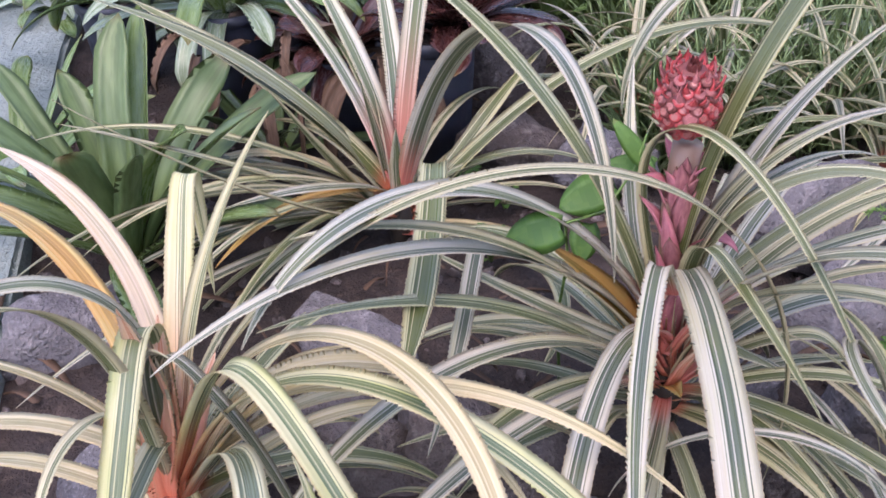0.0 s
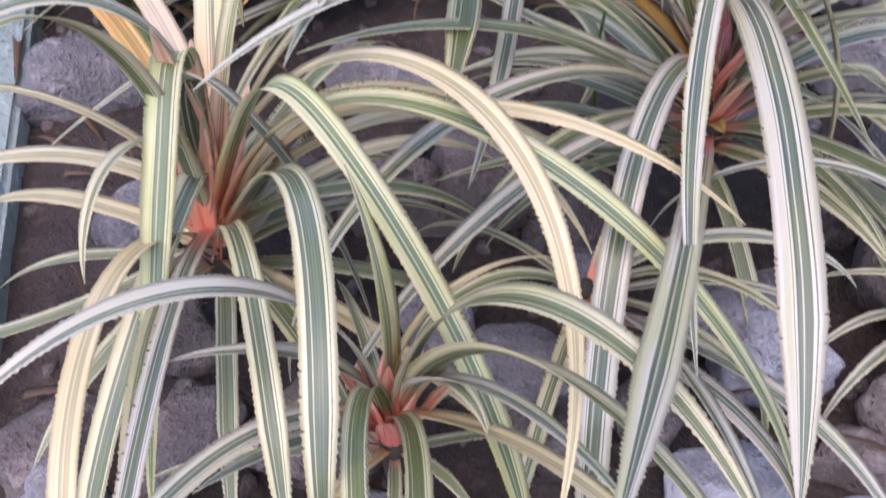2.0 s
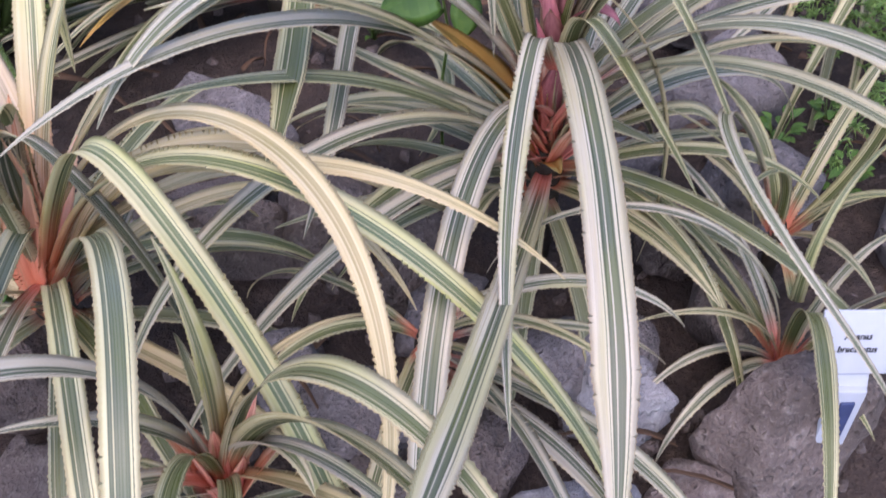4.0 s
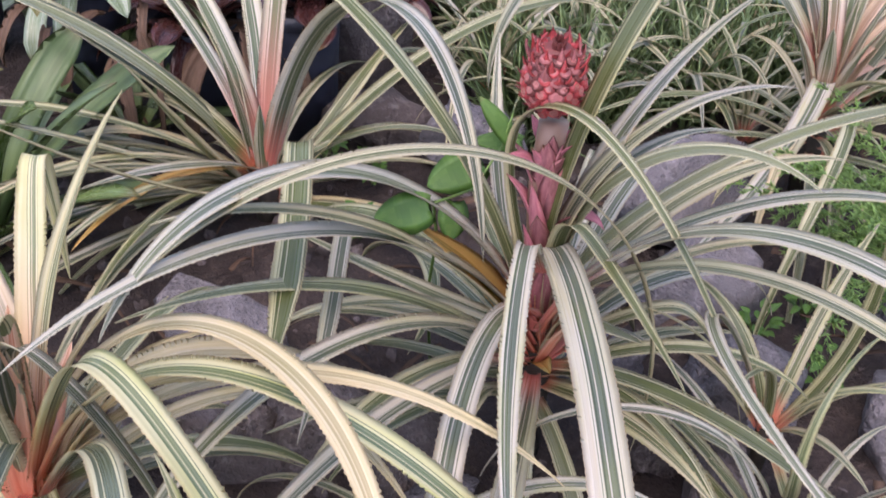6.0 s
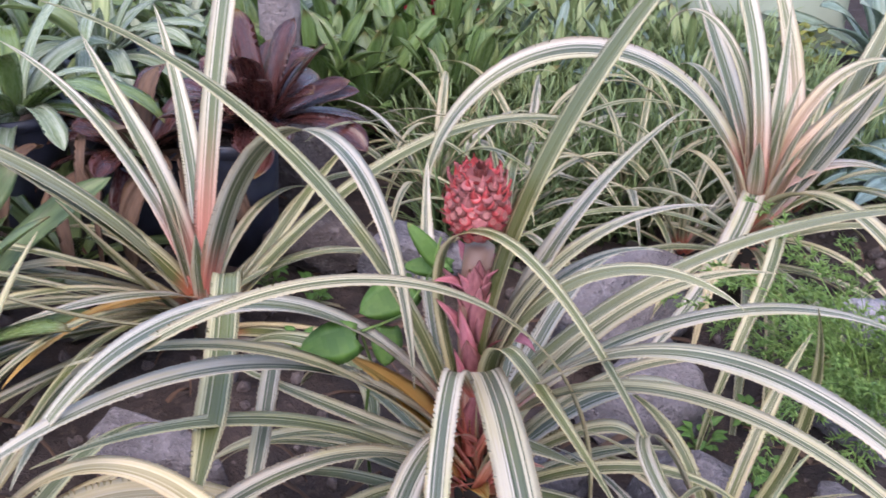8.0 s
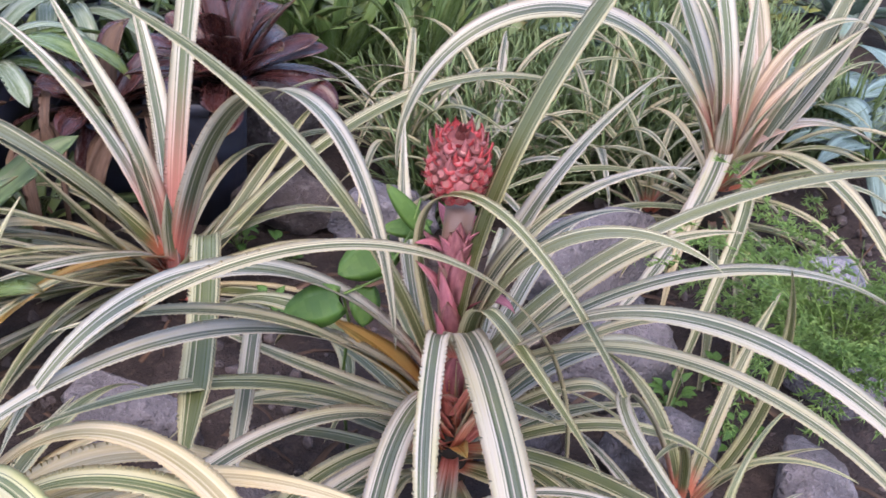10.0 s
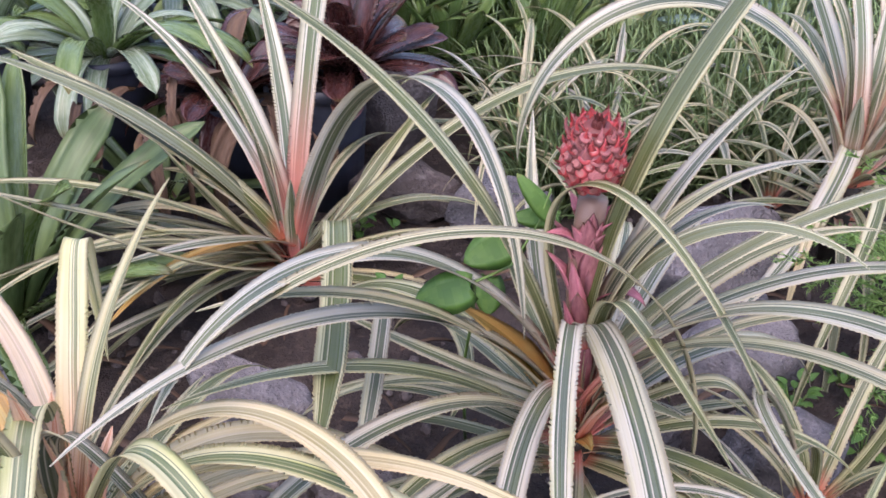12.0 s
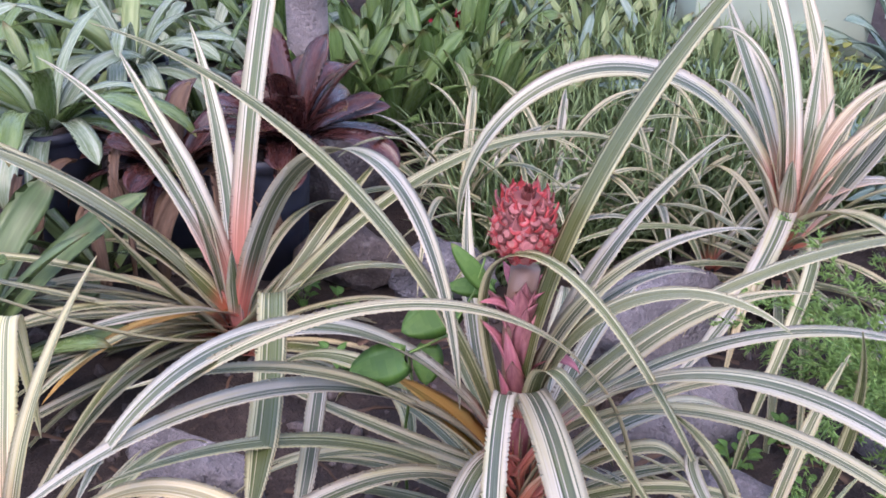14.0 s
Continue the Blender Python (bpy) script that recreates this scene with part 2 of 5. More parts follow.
GRASS_GREEN = plain_blade("thin_leaf_green", srgb(0.40, 0.49, 0.28), srgb(0.55, 0.62, 0.42), 0.45)
SHRUB_OLIVE = plain_blade("olive_small_leaf", srgb(0.36, 0.38, 0.14), srgb(0.50, 0.50, 0.22), 0.5)


def stone(name, a, b, c, scale=1.0):
    k = Nodes(name)
    tc = k.tree.nodes.new("ShaderNodeTexCoord")
    info = k.tree.nodes.new("ShaderNodeObjectInfo")
    add = k.tree.nodes.new("ShaderNodeVectorMath")
    add.operation = "ADD"
    k.tree.links.new(tc.outputs["Object"], add.inputs[0])
    comb = k.tree.nodes.new("ShaderNodeCombineXYZ")
    k.put(comb.inputs[0], k.math("MULTIPLY", info.outputs["Random"], 50.0))
    k.tree.links.new(comb.outputs[0], add.inputs[1])
    v = add.outputs[0]
    big, mid, fine = k.noise(v, 7 * scale, 5, 0.6), k.noise(v, 28 * scale, 5, 0.65), k.noise(v, 150 * scale, 3, 0.7)
    col = k.mix(k.ramp(big, 0.3, 0.7), a, b)
    col = k.mix(k.ramp(mid, 0.5, 0.75, 0.0, 0.7), col, c)
    col = k.mix(k.ramp(fine, 0.55, 0.75, 0.0, 0.5), col, (c[0] * 1.2, c[1] * 1.2, c[2] * 1.2, 1))
    col = k.mix(k.ramp(fine, 0.25, 0.42, 0.55, 0.0), col, (a[0] * 0.4, a[1] * 0.4, a[2] * 0.4, 1))
    h = k.math("ADD", k.math("MULTIPLY", mid, 1.0), k.math("MULTIPLY", fine, 0.35))
    pit = k.ramp(k.noise(v, 75 * scale, 2, 0.5), 0.28, 0.42, -0.18, 0.0)
    k.bump(k.math("ADD", h, pit), 1.0, 0.022)
    return k.finish(col, k.ramp(mid, 0.3, 0.7, 0.72, 0.95), 0.25)


STONE_GREY = stone("grey_rock", srgb(0.36, 0.34, 0.35), srgb(0.49, 0.465, 0.475), srgb(0.62, 0.59, 0.60))
STONE_BROWN = stone("brown_rock", srgb(0.33, 0.295, 0.285), srgb(0.45, 0.40, 0.39), srgb(0.56, 0.52, 0.51))
STONE_LIGHT = stone("pale_rock", srgb(0.54, 0.53, 0.555), srgb(0.64, 0.63, 0.655), srgb(0.75, 0.74, 0.76))
SOIL = stone("dark_soil", srgb(0.22, 0.185, 0.175), srgb(0.29, 0.245, 0.23), srgb(0.39, 0.335, 0.31), 1.3)
CONCRETE = stone("pale_concrete", srgb(0.44, 0.47, 0.455), srgb(0.51, 0.54, 0.525), srgb(0.57, 0.60, 0.585), 0.5)


def simple(name, colour, rough=0.5, spec=0.4, vary=0.25, scale=30.0, metal=0.0):
    k = Nodes(name)
    tc = k.tree.nodes.new("ShaderNodeTexCoord")
    n = k.noise(tc.outputs["Object"], scale, 4)
    col = k.mix(k.ramp(n, 0.3, 0.7), (colour[0] * (1 - vary), colour[1] * (1 - vary), colour[2] * (1 - vary), 1), (min(1, colour[0] * (1 + vary)), min(1, colour[1] * (1 + vary)), min(1, colour[2] * (1 + vary)), 1))
    k.bump(n, 0.15, 0.002)
    k.bsdf.inputs["Metallic"].default_value = metal
    return k.finish(col, k.ramp(n, 0.3, 0.7, rough - 0.08, rough + 0.1), spec)


PAINTED_WALL = simple("pale_green_wall", srgb(0.60, 0.63, 0.555), 0.8, 0.2, 0.07, 5.0)
POT_BLACK = simple("black_plastic", srgb(0.19, 0.20, 0.25), 0.5, 0.4)
SIGN_WHITE = simple("white_plastic", srgb(0.64, 0.66, 0.71), 0.5, 0.3, 0.04)
SIGN_BLUE = simple("dark_blue_stake", srgb(0.20, 0.24, 0.38), 0.4)
INK = simple("black_ink", srgb(0.10, 0.10, 0.12), 0.6, 0.2, 0.1)
BRACT_PINK = plain_blade("pink_bract", srgb(0.68, 0.36, 0.43), srgb(0.80, 0.52, 0.55), 0.4, 0.2)
BRACT_MAUVE = plain_blade("mauve_bract", srgb(0.50, 0.28, 0.31), srgb(0.70, 0.46, 0.47), 0.42, 0.12, foot=srgb(0.50, 0.40, 0.34))
FRUITLET_RED = simple("coral_red_fruitlet", srgb(0.65, 0.25, 0.26), 0.36, 0.5, 0.35, 90)
FRUITLET_BROWN = simple("brownish_red_fruitlet", srgb(0.40, 0.20, 0.19), 0.5, 0.4, 0.4, 70)
FRUIT_BRACT = simple("dusty_pink_fruit_bract", srgb(0.59, 0.35, 0.35), 0.6, 0.3, 0.4, 50)
EYE_GREY = simple("grey_fruitlet_cap", srgb(0.59, 0.35, 0.33), 0.3, 0.6, 0.35, 120)
STEM_GREEN = simple("green_stem", srgb(0.36, 0.46, 0.22), 0.5)
STEM_DARK = simple("dark_stem", srgb(0.2, 0.17, 0.14), 0.7)
BARK = stone("grey_brown_bark", srgb(0.42, 0.38, 0.38), srgb(0.54, 0.49, 0.49), srgb(0.60, 0.56, 0.55), 0.8)


# ---- builders ----
def part(name, bm, material, parent, label=""):
    """Links a bmesh as one mesh object under a thing or a part."""
    me = bpy.data.meshes.new(name)
    bm.to_mesh(me)
    bm.free()
    me.materials.append(material)
    for p in me.polygons:
        p.use_smooth = True
    ob = new(name, me)
    ob.parent = parent
    if label:
        ob["label"] = label
    return ob


def thing(name, at, label, category, group="", kind=""):
    ob = new(name)
    ob.empty_display_size = 0.05
    ob.location = at
    return tagged(ob, label, category, group, kind)


def blade_line(az, el, length, bend, power, side, n, fold_at=0.0, fold=0.0, fold_w=0.022):
    """The middle line of a blade: its points and headings, from the foot to the tip."""
    pts, ways = [Vector((0, 0, 0))], []
    for i in range(n):
        s = (i + 0.5) / n
        e = el - bend * s ** power
        if fold:
            e -= fold / (1 + math.exp(-(s - fold_at) / fold_w))
        a = radians(az + side * s)
        e = radians(e)
        d = Vector((math.cos(a) * math.cos(e), math.sin(a) * math.cos(e), math.sin(e)))
        ways.append((d, a))
        pts.append(pts[-1] + d * (length / n))
    return pts, ways


def blade(az, el, length, bend, power=1.3, side=0.0, width=0.035, roll=0.0, twist=0.0, fold_at=0.0, fold=0.0, fold_w=0.022,
          n=60, teeth=0.0013, taper=0.45, channel=0.16, blunt=False, foot=0.75, shape="sword", thick=0.0011, rng=random):
    """A strap-shaped leaf with a channelled section, thickness and a toothed margin."""
    pts, ways = blade_line(az, el, length, bend, power, side, n, fold_at, fold, fold_w)
    bm = bmesh.new()
    uvl = bm.loops.layers.uv.new("UVMap")
    us = (-1.0, -0.6, -0.25, 0.25, 0.6, 1.0)
    rows = []
    wave, ph = rng.uniform(0.4, 1.0), rng.uniform(0, 6)
    for i in range(n + 1):
        s = i / n
        d, a = ways[min(i, n - 1)]
        if 0 < i < n:
            d = (ways[i - 1][0] + ways[i][0]).normalized()
        b = Vector((math.sin(a), -math.cos(a), 0))
        nn = b.cross(d).normalized()
        q = Matrix.Rotation(radians(roll + twist * s), 3, d)
        b, nn = q @ b, q @ nn
        if shape == "sword":
            w = width * (foot + (1 - foot) * min(1, s / 0.14))
            w *= 1.0 if blunt else min(1.0, ((1 - s) / taper) ** 0.75)
        elif shape == "strap":
            w = width * (foot + (1 - foot) * min(1, s / 0.3)) * (min(1, (1 - s) / 0.16) ** 0.6 if s < 1 else 0)
        else:
            w = width * max(0.04, math.sin(math.pi * min(1, 0.04 + 0.96 * s) ** 0.75))
        w = max(w, 0.0012)
        h = w / 2
        jag = teeth * (rng.uniform(0.1, 1.5) if i % 2 else rng.uniform(-0.5, -0.1)) * min(1, w / 0.015)
        ch = channel * (1.15 - 0.5 * s) + 0.05 * math.sin(ph + 5 * s)
        top = []
        for u in us:
            e = h * u + (jag * (1 if u > 0 else -1) if abs(u) == 1 else 0)
            lift = ch * w * (abs(u) ** 1.6) + 0.02 * w * math.sin(ph + wave * 9 * s) * u
            top.append(pts[i] + b * e + nn * lift)
        low = [pts[i] + b * (h * u) + nn * (ch * w * abs(u) ** 1.6 - thick) for u in (0.55, -0.55)]
        rows.append([bm.verts.new(v) for v in top + low])
    k = len(rows[0])
    ucol = [(u + 1) / 2 for u in us] + [0.775, 0.225]
    for i in range(n):
        for j in range(k):
            j2 = (j + 1) % k
            f = bm.faces.new((rows[i][j], rows[i + 1][j], rows[i + 1][j2], rows[i][j2]))
            for lp, (u, v) in zip(f.loops, ((ucol[j], i / n), (ucol[j], (i + 1) / n), (ucol[j2], (i + 1) / n), (ucol[j2], i / n))):
                lp[uvl].uv = (u, v)
    for r in (rows[0], rows[-1]):
        bm.faces.new(r)
    return bm


def lathe(profile, n=20, cap=True):
    """A turned body from (radius, height) pairs."""
    bm = bmesh.new()
    uvl = bm.loops.layers.uv.new("UVMap")
    rings = [[bm.verts.new((r * math.cos(2 * math.pi * i / n), r * math.sin(2 * math.pi * i / n), z)) for i in range(n)] for r, z in profile]
    for j in range(len(rings) - 1):
        for i in range(n):
            bm.faces.new((rings[j][i], rings[j][(i + 1) % n], rings[j + 1][(i + 1) % n], rings[j + 1][i]))
    if cap:
        bm.faces.new(list(reversed(rings[0])))
        bm.faces.new(rings[-1])
    bmesh.ops.recalc_face_normals(bm, faces=bm.faces)
    return bm


def tube(points, r0, r1, n=6):
    """A tapering round stem along a line of points."""
    bm = bmesh.new()
    rings = []
    for i, p in enumerate(points):
        p = Vector(p)
        d = (Vector(points[min(i + 1, len(points) - 1)]) - Vector(points[max(i - 1, 0)])).normalized()
        a = d.orthogonal().normalized()
        b = d.cross(a)
        r = r0 + (r1 - r0) * i / (len(points) - 1)
        rings.append([bm.verts.new(p + (a * math.cos(t) + b * math.sin(t)) * r) for t in (2 * math.pi * j / n for j in range(n))])
    for i in range(len(rings) - 1):
        # match the rings so that the stem does not twist
        off = min(range(n), key=lambda o: sum((rings[i + 1][(j + o) % n].co - rings[i][j].co).length for j in range(n)))
        rings[i + 1] = rings[i + 1][off:] + rings[i + 1][:off]
        for j in range(n):
            bm.faces.new((rings[i][j], rings[i][(j + 1) % n], rings[i + 1][(j + 1) % n], rings[i + 1][j]))
    bm.faces.new(list(reversed(rings[0])))
    bm.faces.new(rings[-1])
    bmesh.ops.recalc_face_normals(bm, faces=bm.faces)
    return bm


def box(sx, sy, sz, bevel=0.004):
    bm = bmesh.new()
    bmesh.ops.create_cube(bm, size=1, matrix=Matrix.Diagonal((sx, sy, sz, 1)))
    bmesh.ops.bevel(bm, geom=bm.edges[:], offset=bevel, segments=2, affect="EDGES", profile=0.6)
    return bm


def rock_mesh(rx, ry, rz, seed, sharp=0.5, sub=4, cut=(0.42, 0.82)):
    """A broken field stone: a ball cut by random planes, roughened at two scales."""
    rng = random.Random(seed)
    bm = bmesh.new()
    bmesh.ops.create_icosphere(bm, subdivisions=sub, radius=1.0)
    box_like = rng.uniform(0.62, 0.95)
    planes = [(Vector((rng.gauss(0, 1), rng.gauss(0, 1), rng.gauss(0, 0.8))).normalized(), rng.uniform(*cut)) for _ in range(11)]
    off = Vector((seed * 7.3, seed * 3.1, seed * 1.7))
    for v in bm.verts:
        co = Vector([math.copysign(abs(c) ** box_like, c) for c in v.co])
        for nrm, dist in planes:
            over = co.dot(nrm) - dist
            if over > 0:
                co -= nrm * over * (0.9 + 0.1 * sharp)
        co *= 1 + 0.12 * noise.noise(co * 2.1 + off) + 0.07 * noise.noise(co * 5 + off) + 0.04 * noise.noise(co * 13 + off)
        v.co = Vector((co.x * rx, co.y * ry, co.z * rz))
    return bm


def rock(x, y, z, rx, ry, rz, turn, seed, material, label, cut=(0.42, 0.82)):
    bm = rock_mesh(rx, ry, rz, seed, cut=cut)
    ob = part("rock", bm, material, None)
    ob.matrix_world = pose(x, y, z, 0, 0, turn)
    return tagged(ob, label, "rock", "rocks of the bed")


def leaf(plant, material, az, el, length, bend, power=1.3, side=0.0, width=0.036, roll=0.0, twist=0.0, fold_at=0.0, fold=0.0, r=0.012, z=0.0, label="", **more):
    """One blade of a pineapple plant, set at its heart."""
    a = radians(az)
    n = more.pop("n", None) or max(24, int(length / 0.0036))
    bm = blade(az, el, length, bend, power, side, width, roll, twist, fold_at, fold, more.pop("fold_w", 0.022), n=n, rng=random.Random(int(az * 10 + el * 3)), **more)
    ob = part("leaf", bm, material, plant, label)
    ob.location = (r * math.cos(a), r * math.sin(a), z)
    return ob


def fill_leaves(plant, rng, count, mats, el, length, bend, width, z=(0.0, 0.03), az=(0, 360), power=(1.0, 1.7), r=0.015, **more):
    """The many ordinary blades of a rosette, spread by the golden angle."""
    for i in range(count):
        t = (i + rng.random() * 0.5) / count
        a = az[0] + ((i * 137.5 + rng.uniform(-14, 14)) % 360) / 360 * (az[1] - az[0])
        leaf(plant, rng.choice(mats), a, el[0] + (el[1] - el[0]) * t, rng.uniform(*length), rng.uniform(*bend), rng.uniform(*power),
             rng.uniform(-18, 18), rng.uniform(*width), rng.uniform(-12, 12), rng.uniform(-25, 25), r=r, z=z[0] + (z[1] - z[0]) * t, **more)


# ---- the setting ----
def build_ground():
    """One sheet of dark soil: fine and lumpy in the bed, coarse out to the horizon."""
    def axis(lo, hi, step, far):
        inner = [lo + step * i for i in range(int((hi - lo) / step) + 1)]
        return [-f for f in reversed(far)] + inner + [f for f in far]
    xs = axis(-2.4, 3.0, 0.045, [4, 6, 12, 40, 200, 1500])
    ys = axis(0.1, 5.0, 0.045, [6, 8, 14, 40, 200, 1500])
    ys[:6] = [-1500, -200, -40, -10, -3, -0.8]
    bm = bmesh.new()
    grid = []
    for y in ys:
        row = []
        for x in xs:
            near = -2.5 < x < 3.1 and 0 < y < 5.1
            h = 0.10
            if near:
                h += 0.030 * noise.noise((x * 2.2, y * 2.2, 0)) + 0.016 * noise.noise((x * 8, y * 8, 3)) + 0.008 * noise.noise((x * 21, y * 21, 5))
            row.append(bm.verts.new((x, y, h)))
        grid.append(row)
    for j in range(len(ys) - 1):
        for i in range(len(xs) - 1):
            bm.faces.new((grid[j][i], grid[j][i + 1], grid[j + 1][i + 1], grid[j + 1][i]))
    tagged(part("ground", bm, SOIL, None), "dark damp garden soil with lumps", "soil", kind="structure")


build_ground()


def build_path():
    """A raised concrete path along the bed, with a kerb face."""
    outline = [(-0.72, 0.9), (-0.90, 2.0), (-1.05, 2.9), (-1.25, 4.6), (-3.2, 4.6), (-3.2, 0.9)]
    bm = bmesh.new()
    low = [bm.verts.new((x, y, 0.02)) for x, y in outline]
    top = [bm.verts.new((x, y, 0.165)) for x, y in outline]
    n = len(outline)
    bm.faces.new(top)
    for i in range(n):
        bm.faces.new((low[i], low[(i + 1) % n], top[(i + 1) % n], top[i]))
    bmesh.ops.recalc_face_normals(bm, faces=bm.faces)
    bmesh.ops.bevel(bm, geom=[e for e in bm.edges if abs(e.verts[0].co.z - e.verts[1].co.z) < 0.01 and e.verts[0].co.z > 0.1], offset=0.012, segments=3, affect="EDGES")
    ob = part("pavement", bm, CONCRETE, None)
    for p in ob.data.polygons:
        p.use_smooth = False
    tagged(ob, "pale weathered concrete path edging the bed", "path", kind="structure")


build_path()


def wall_block(name, x, y, sx, sy, h, turn, label):
    ob = part(name, box(sx, sy, h, 0.01), PAINTED_WALL, None)
    for p in ob.data.polygons:
        p.use_smooth = False
    ob.matrix_world = pose(x, y, 0.05 + h / 2, 0, 0, turn)
    return tagged(ob, label, "wall", kind="structure")


wall_block("wall_east", 1.77, 3.52, 0.62, 0.24, 2.2, -6, "pale green painted masonry wall of a small building")
wall_block("wall_back", 0.6, 7.2, 8.0, 0.2, 1.6, 0, "pale green painted garden wall behind the planting")


def build_trunk():
    tree = thing("tree", (0.125, 3.05, 0.08), "slender tree with a smooth grey-brown trunk", "tree")
    pts = [(0.0 + 0.012 * math.sin(i), 0.01 * i, 0.30 * i) for i in range(9)]
    part("trunk", tube(pts, 0.062, 0.045, 14), BARK, tree)
    rng = random.Random(17)
    for k in range(7):
        az = k * 51
        a = radians(az)
        root = Vector(pts[8]) - Vector((0, 0, 0.25 * (k % 3)))
        end = root + Vector((math.cos(a) * 0.9, math.sin(a) * 0.9, 0.6))
        limb = part("limb", tube([root, root.lerp(end, 0.5) + Vector((0, 0, 0.1)), end], 0.022, 0.006, 7), BARK, tree)
        bm = bmesh.new()
        uvl = bm.loops.layers.uv.new("UVMap")
        for _ in range(160):
            c = root.lerp(end, rng.uniform(0.4, 1.1)) + Vector((rng.gauss(0, 0.2), rng.gauss(0, 0.2), rng.gauss(0, 0.15)))
            d = Vector((rng.gauss(0, 1), rng.gauss(0, 1), rng.gauss(-0.3, 0.6))).normalized()
            sd = d.orthogonal().normalized()
            ln, w = rng.uniform(0.06, 0.11), rng.uniform(0.015, 0.028)
            vs = [bm.verts.new(c), bm.verts.new(c + d * ln * 0.5 + sd * w), bm.verts.new(c + d * ln), bm.verts.new(c + d * ln * 0.5 - sd * w)]
            f = bm.faces.new(vs)
            for lp in f.loops:
                lp[uvl].uv = (0.3, 0.5)
        part("foliage", bm, BROMELIAD_GREEN, limb)
    return tree


build_trunk()


# ---- rocks ----
ROCK_TONES = ((STONE_GREY, "rough grey field rock lying on the soil"), (STONE_BROWN, "brownish grey rock half sunk in soil"), (STONE_LIGHT, "pale grey rounded rock at the bed's edge"))


def rocks(tone, seed, *spots):
    for i, (x, y, z, rx, ry, rz, turn) in enumerate(spots):
        rock(x, y, z, rx, ry, rz, turn, seed + i, *ROCK_TONES[tone])


rock(0.60, 0.83, 0.14, 0.14, 0.11, 0.15, 8, 81, STONE_BROWN, "large angular brownish grey rock with a flat top", cut=(0.58, 0.88))
rocks(1, 2, (-0.42, 0.60, 0.12, 0.13, 0.10, 0.09, 30), (0.60, 1.08, 0.13, 0.13, 0.10, 0.12, 50), (0.02, 1.30, 0.13, 0.13, 0.10, 0.12, -20),
      (-0.19, 1.38, 0.12, 0.12, 0.10, 0.09, 15), (0.17, 2.58, 0.20, 0.16, 0.14, 0.14, 10), (0.20, 2.28, 0.14, 0.17, 0.11, 0.10, -10), (-0.45, 0.84, 0.11, 0.12, 0.10, 0.08, 70))
rocks(0, 20, (-0.10, 0.66, 0.12, 0.16, 0.10, 0.10, 10), (0.34, 1.00, 0.13, 0.13, 0.10, 0.09, 30), (0.05, 0.92, 0.13, 0.12, 0.09, 0.08, 0), (-0.08, 1.02, 0.12, 0.10, 0.09, 0.09, 40),
      (-0.72, 1.66, 0.13, 0.15, 0.12, 0.11, 20), (0.72, 1.32, 0.14, 0.14, 0.11, 0.10, -15), (0.72, 1.62, 0.15, 0.15, 0.12, 0.13, 5), (0.36, 2.15, 0.15, 0.14, 0.11, 0.11, 0),
      (-0.16, 1.60, 0.12, 0.14, 0.11, 0.08, -30), (0.80, 1.86, 0.17, 0.20, 0.13, 0.14, 10), (0.15, 1.12, 0.11, 0.10, 0.09, 0.07, 0), (-0.55, 1.30, 0.12, 0.10, 0.09, 0.07, 60),
      (1.15, 1.48, 0.12, 0.15, 0.12, 0.11, 30), (0.95, 1.20, 0.12, 0.12, 0.10, 0.09, 80), (-0.60, 0.75, 0.10, 0.10, 0.08, 0.07, 0), (0.50, 1.45, 0.11, 0.10, 0.08, 0.07, 25))
rocks(1, 70, (-0.62, 0.84, 0.11, 0.13, 0.10, 0.10, 20), (-0.25, 0.82, 0.11, 0.11, 0.09, 0.09, 45), (0.11, 1.21, 0.12, 0.11, 0.09, 0.10, 10), (-0.12, 1.28, 0.12, 0.13, 0.09, 0.11, -25), (0.55, 1.22, 0.12, 0.10, 0.08, 0.09, 30), (-0.30, 1.34, 0.11, 0.10, 0.09, 0.08, 0), (-0.24, 0.68, 0.10, 0.09, 0.08, 0.08, 15), (0.08, 0.80, 0.11, 0.09, 0.08, 0.08, -35), (0.19, 0.86, 0.11, 0.08, 0.07, 0.08, 60), (0.46, 0.78, 0.10, 0.09, 0.07, 0.08, 20), (-0.48, 1.02, 0.11, 0.11, 0.09, 0.09, 35))
rocks(2, 50, (0.27, 0.70, 0.13, 0.125, 0.10, 0.11, 60), (0.47, 0.62, 0.10, 0.15, 0.09, 0.075, 5), (0.15, 0.58, 0.09, 0.10, 0.08, 0.06, 0), (0.70, 0.60, 0.10, 0.12, 0.09, 0.07, 35),
      (1.26, 1.70, 0.20, 0.09, 0.08, 0.07, 15), (0.38, 0.90, 0.13, 0.10, 0.08, 0.09, -20))


def build_pebbles():
    """Small broken stones scattered over the soil between the rocks."""
    rng = random.Random(9)
    bm = bmesh.new()
    for _ in range(900):
        x, y = rng.uniform(-1.0, 1.6), rng.uniform(0.45, 2.6)
        s = rng.uniform(0.006, 0.022)
        m = Matrix.LocRotScale((x, y, 0.095 + s * 0.4), Euler((rng.uniform(0, 3), rng.uniform(0, 3), rng.uniform(0, 3))), (s, s * rng.uniform(0.6, 1), s * rng.uniform(0.4, 0.8)))
        res = bmesh.ops.create_icosphere(bm, subdivisions=1, radius=1.0, matrix=m)
        for v in res["verts"]:
            v.co += Vector((rng.uniform(-1, 1), rng.uniform(-1, 1), rng.uniform(-1, 1))) * s * 0.18
    ob = part("pebbles", bm, STONE_BROWN, None)
    tagged(ob, "small broken stones strewn over the soil", "gravel", kind="stuff")


build_pebbles()


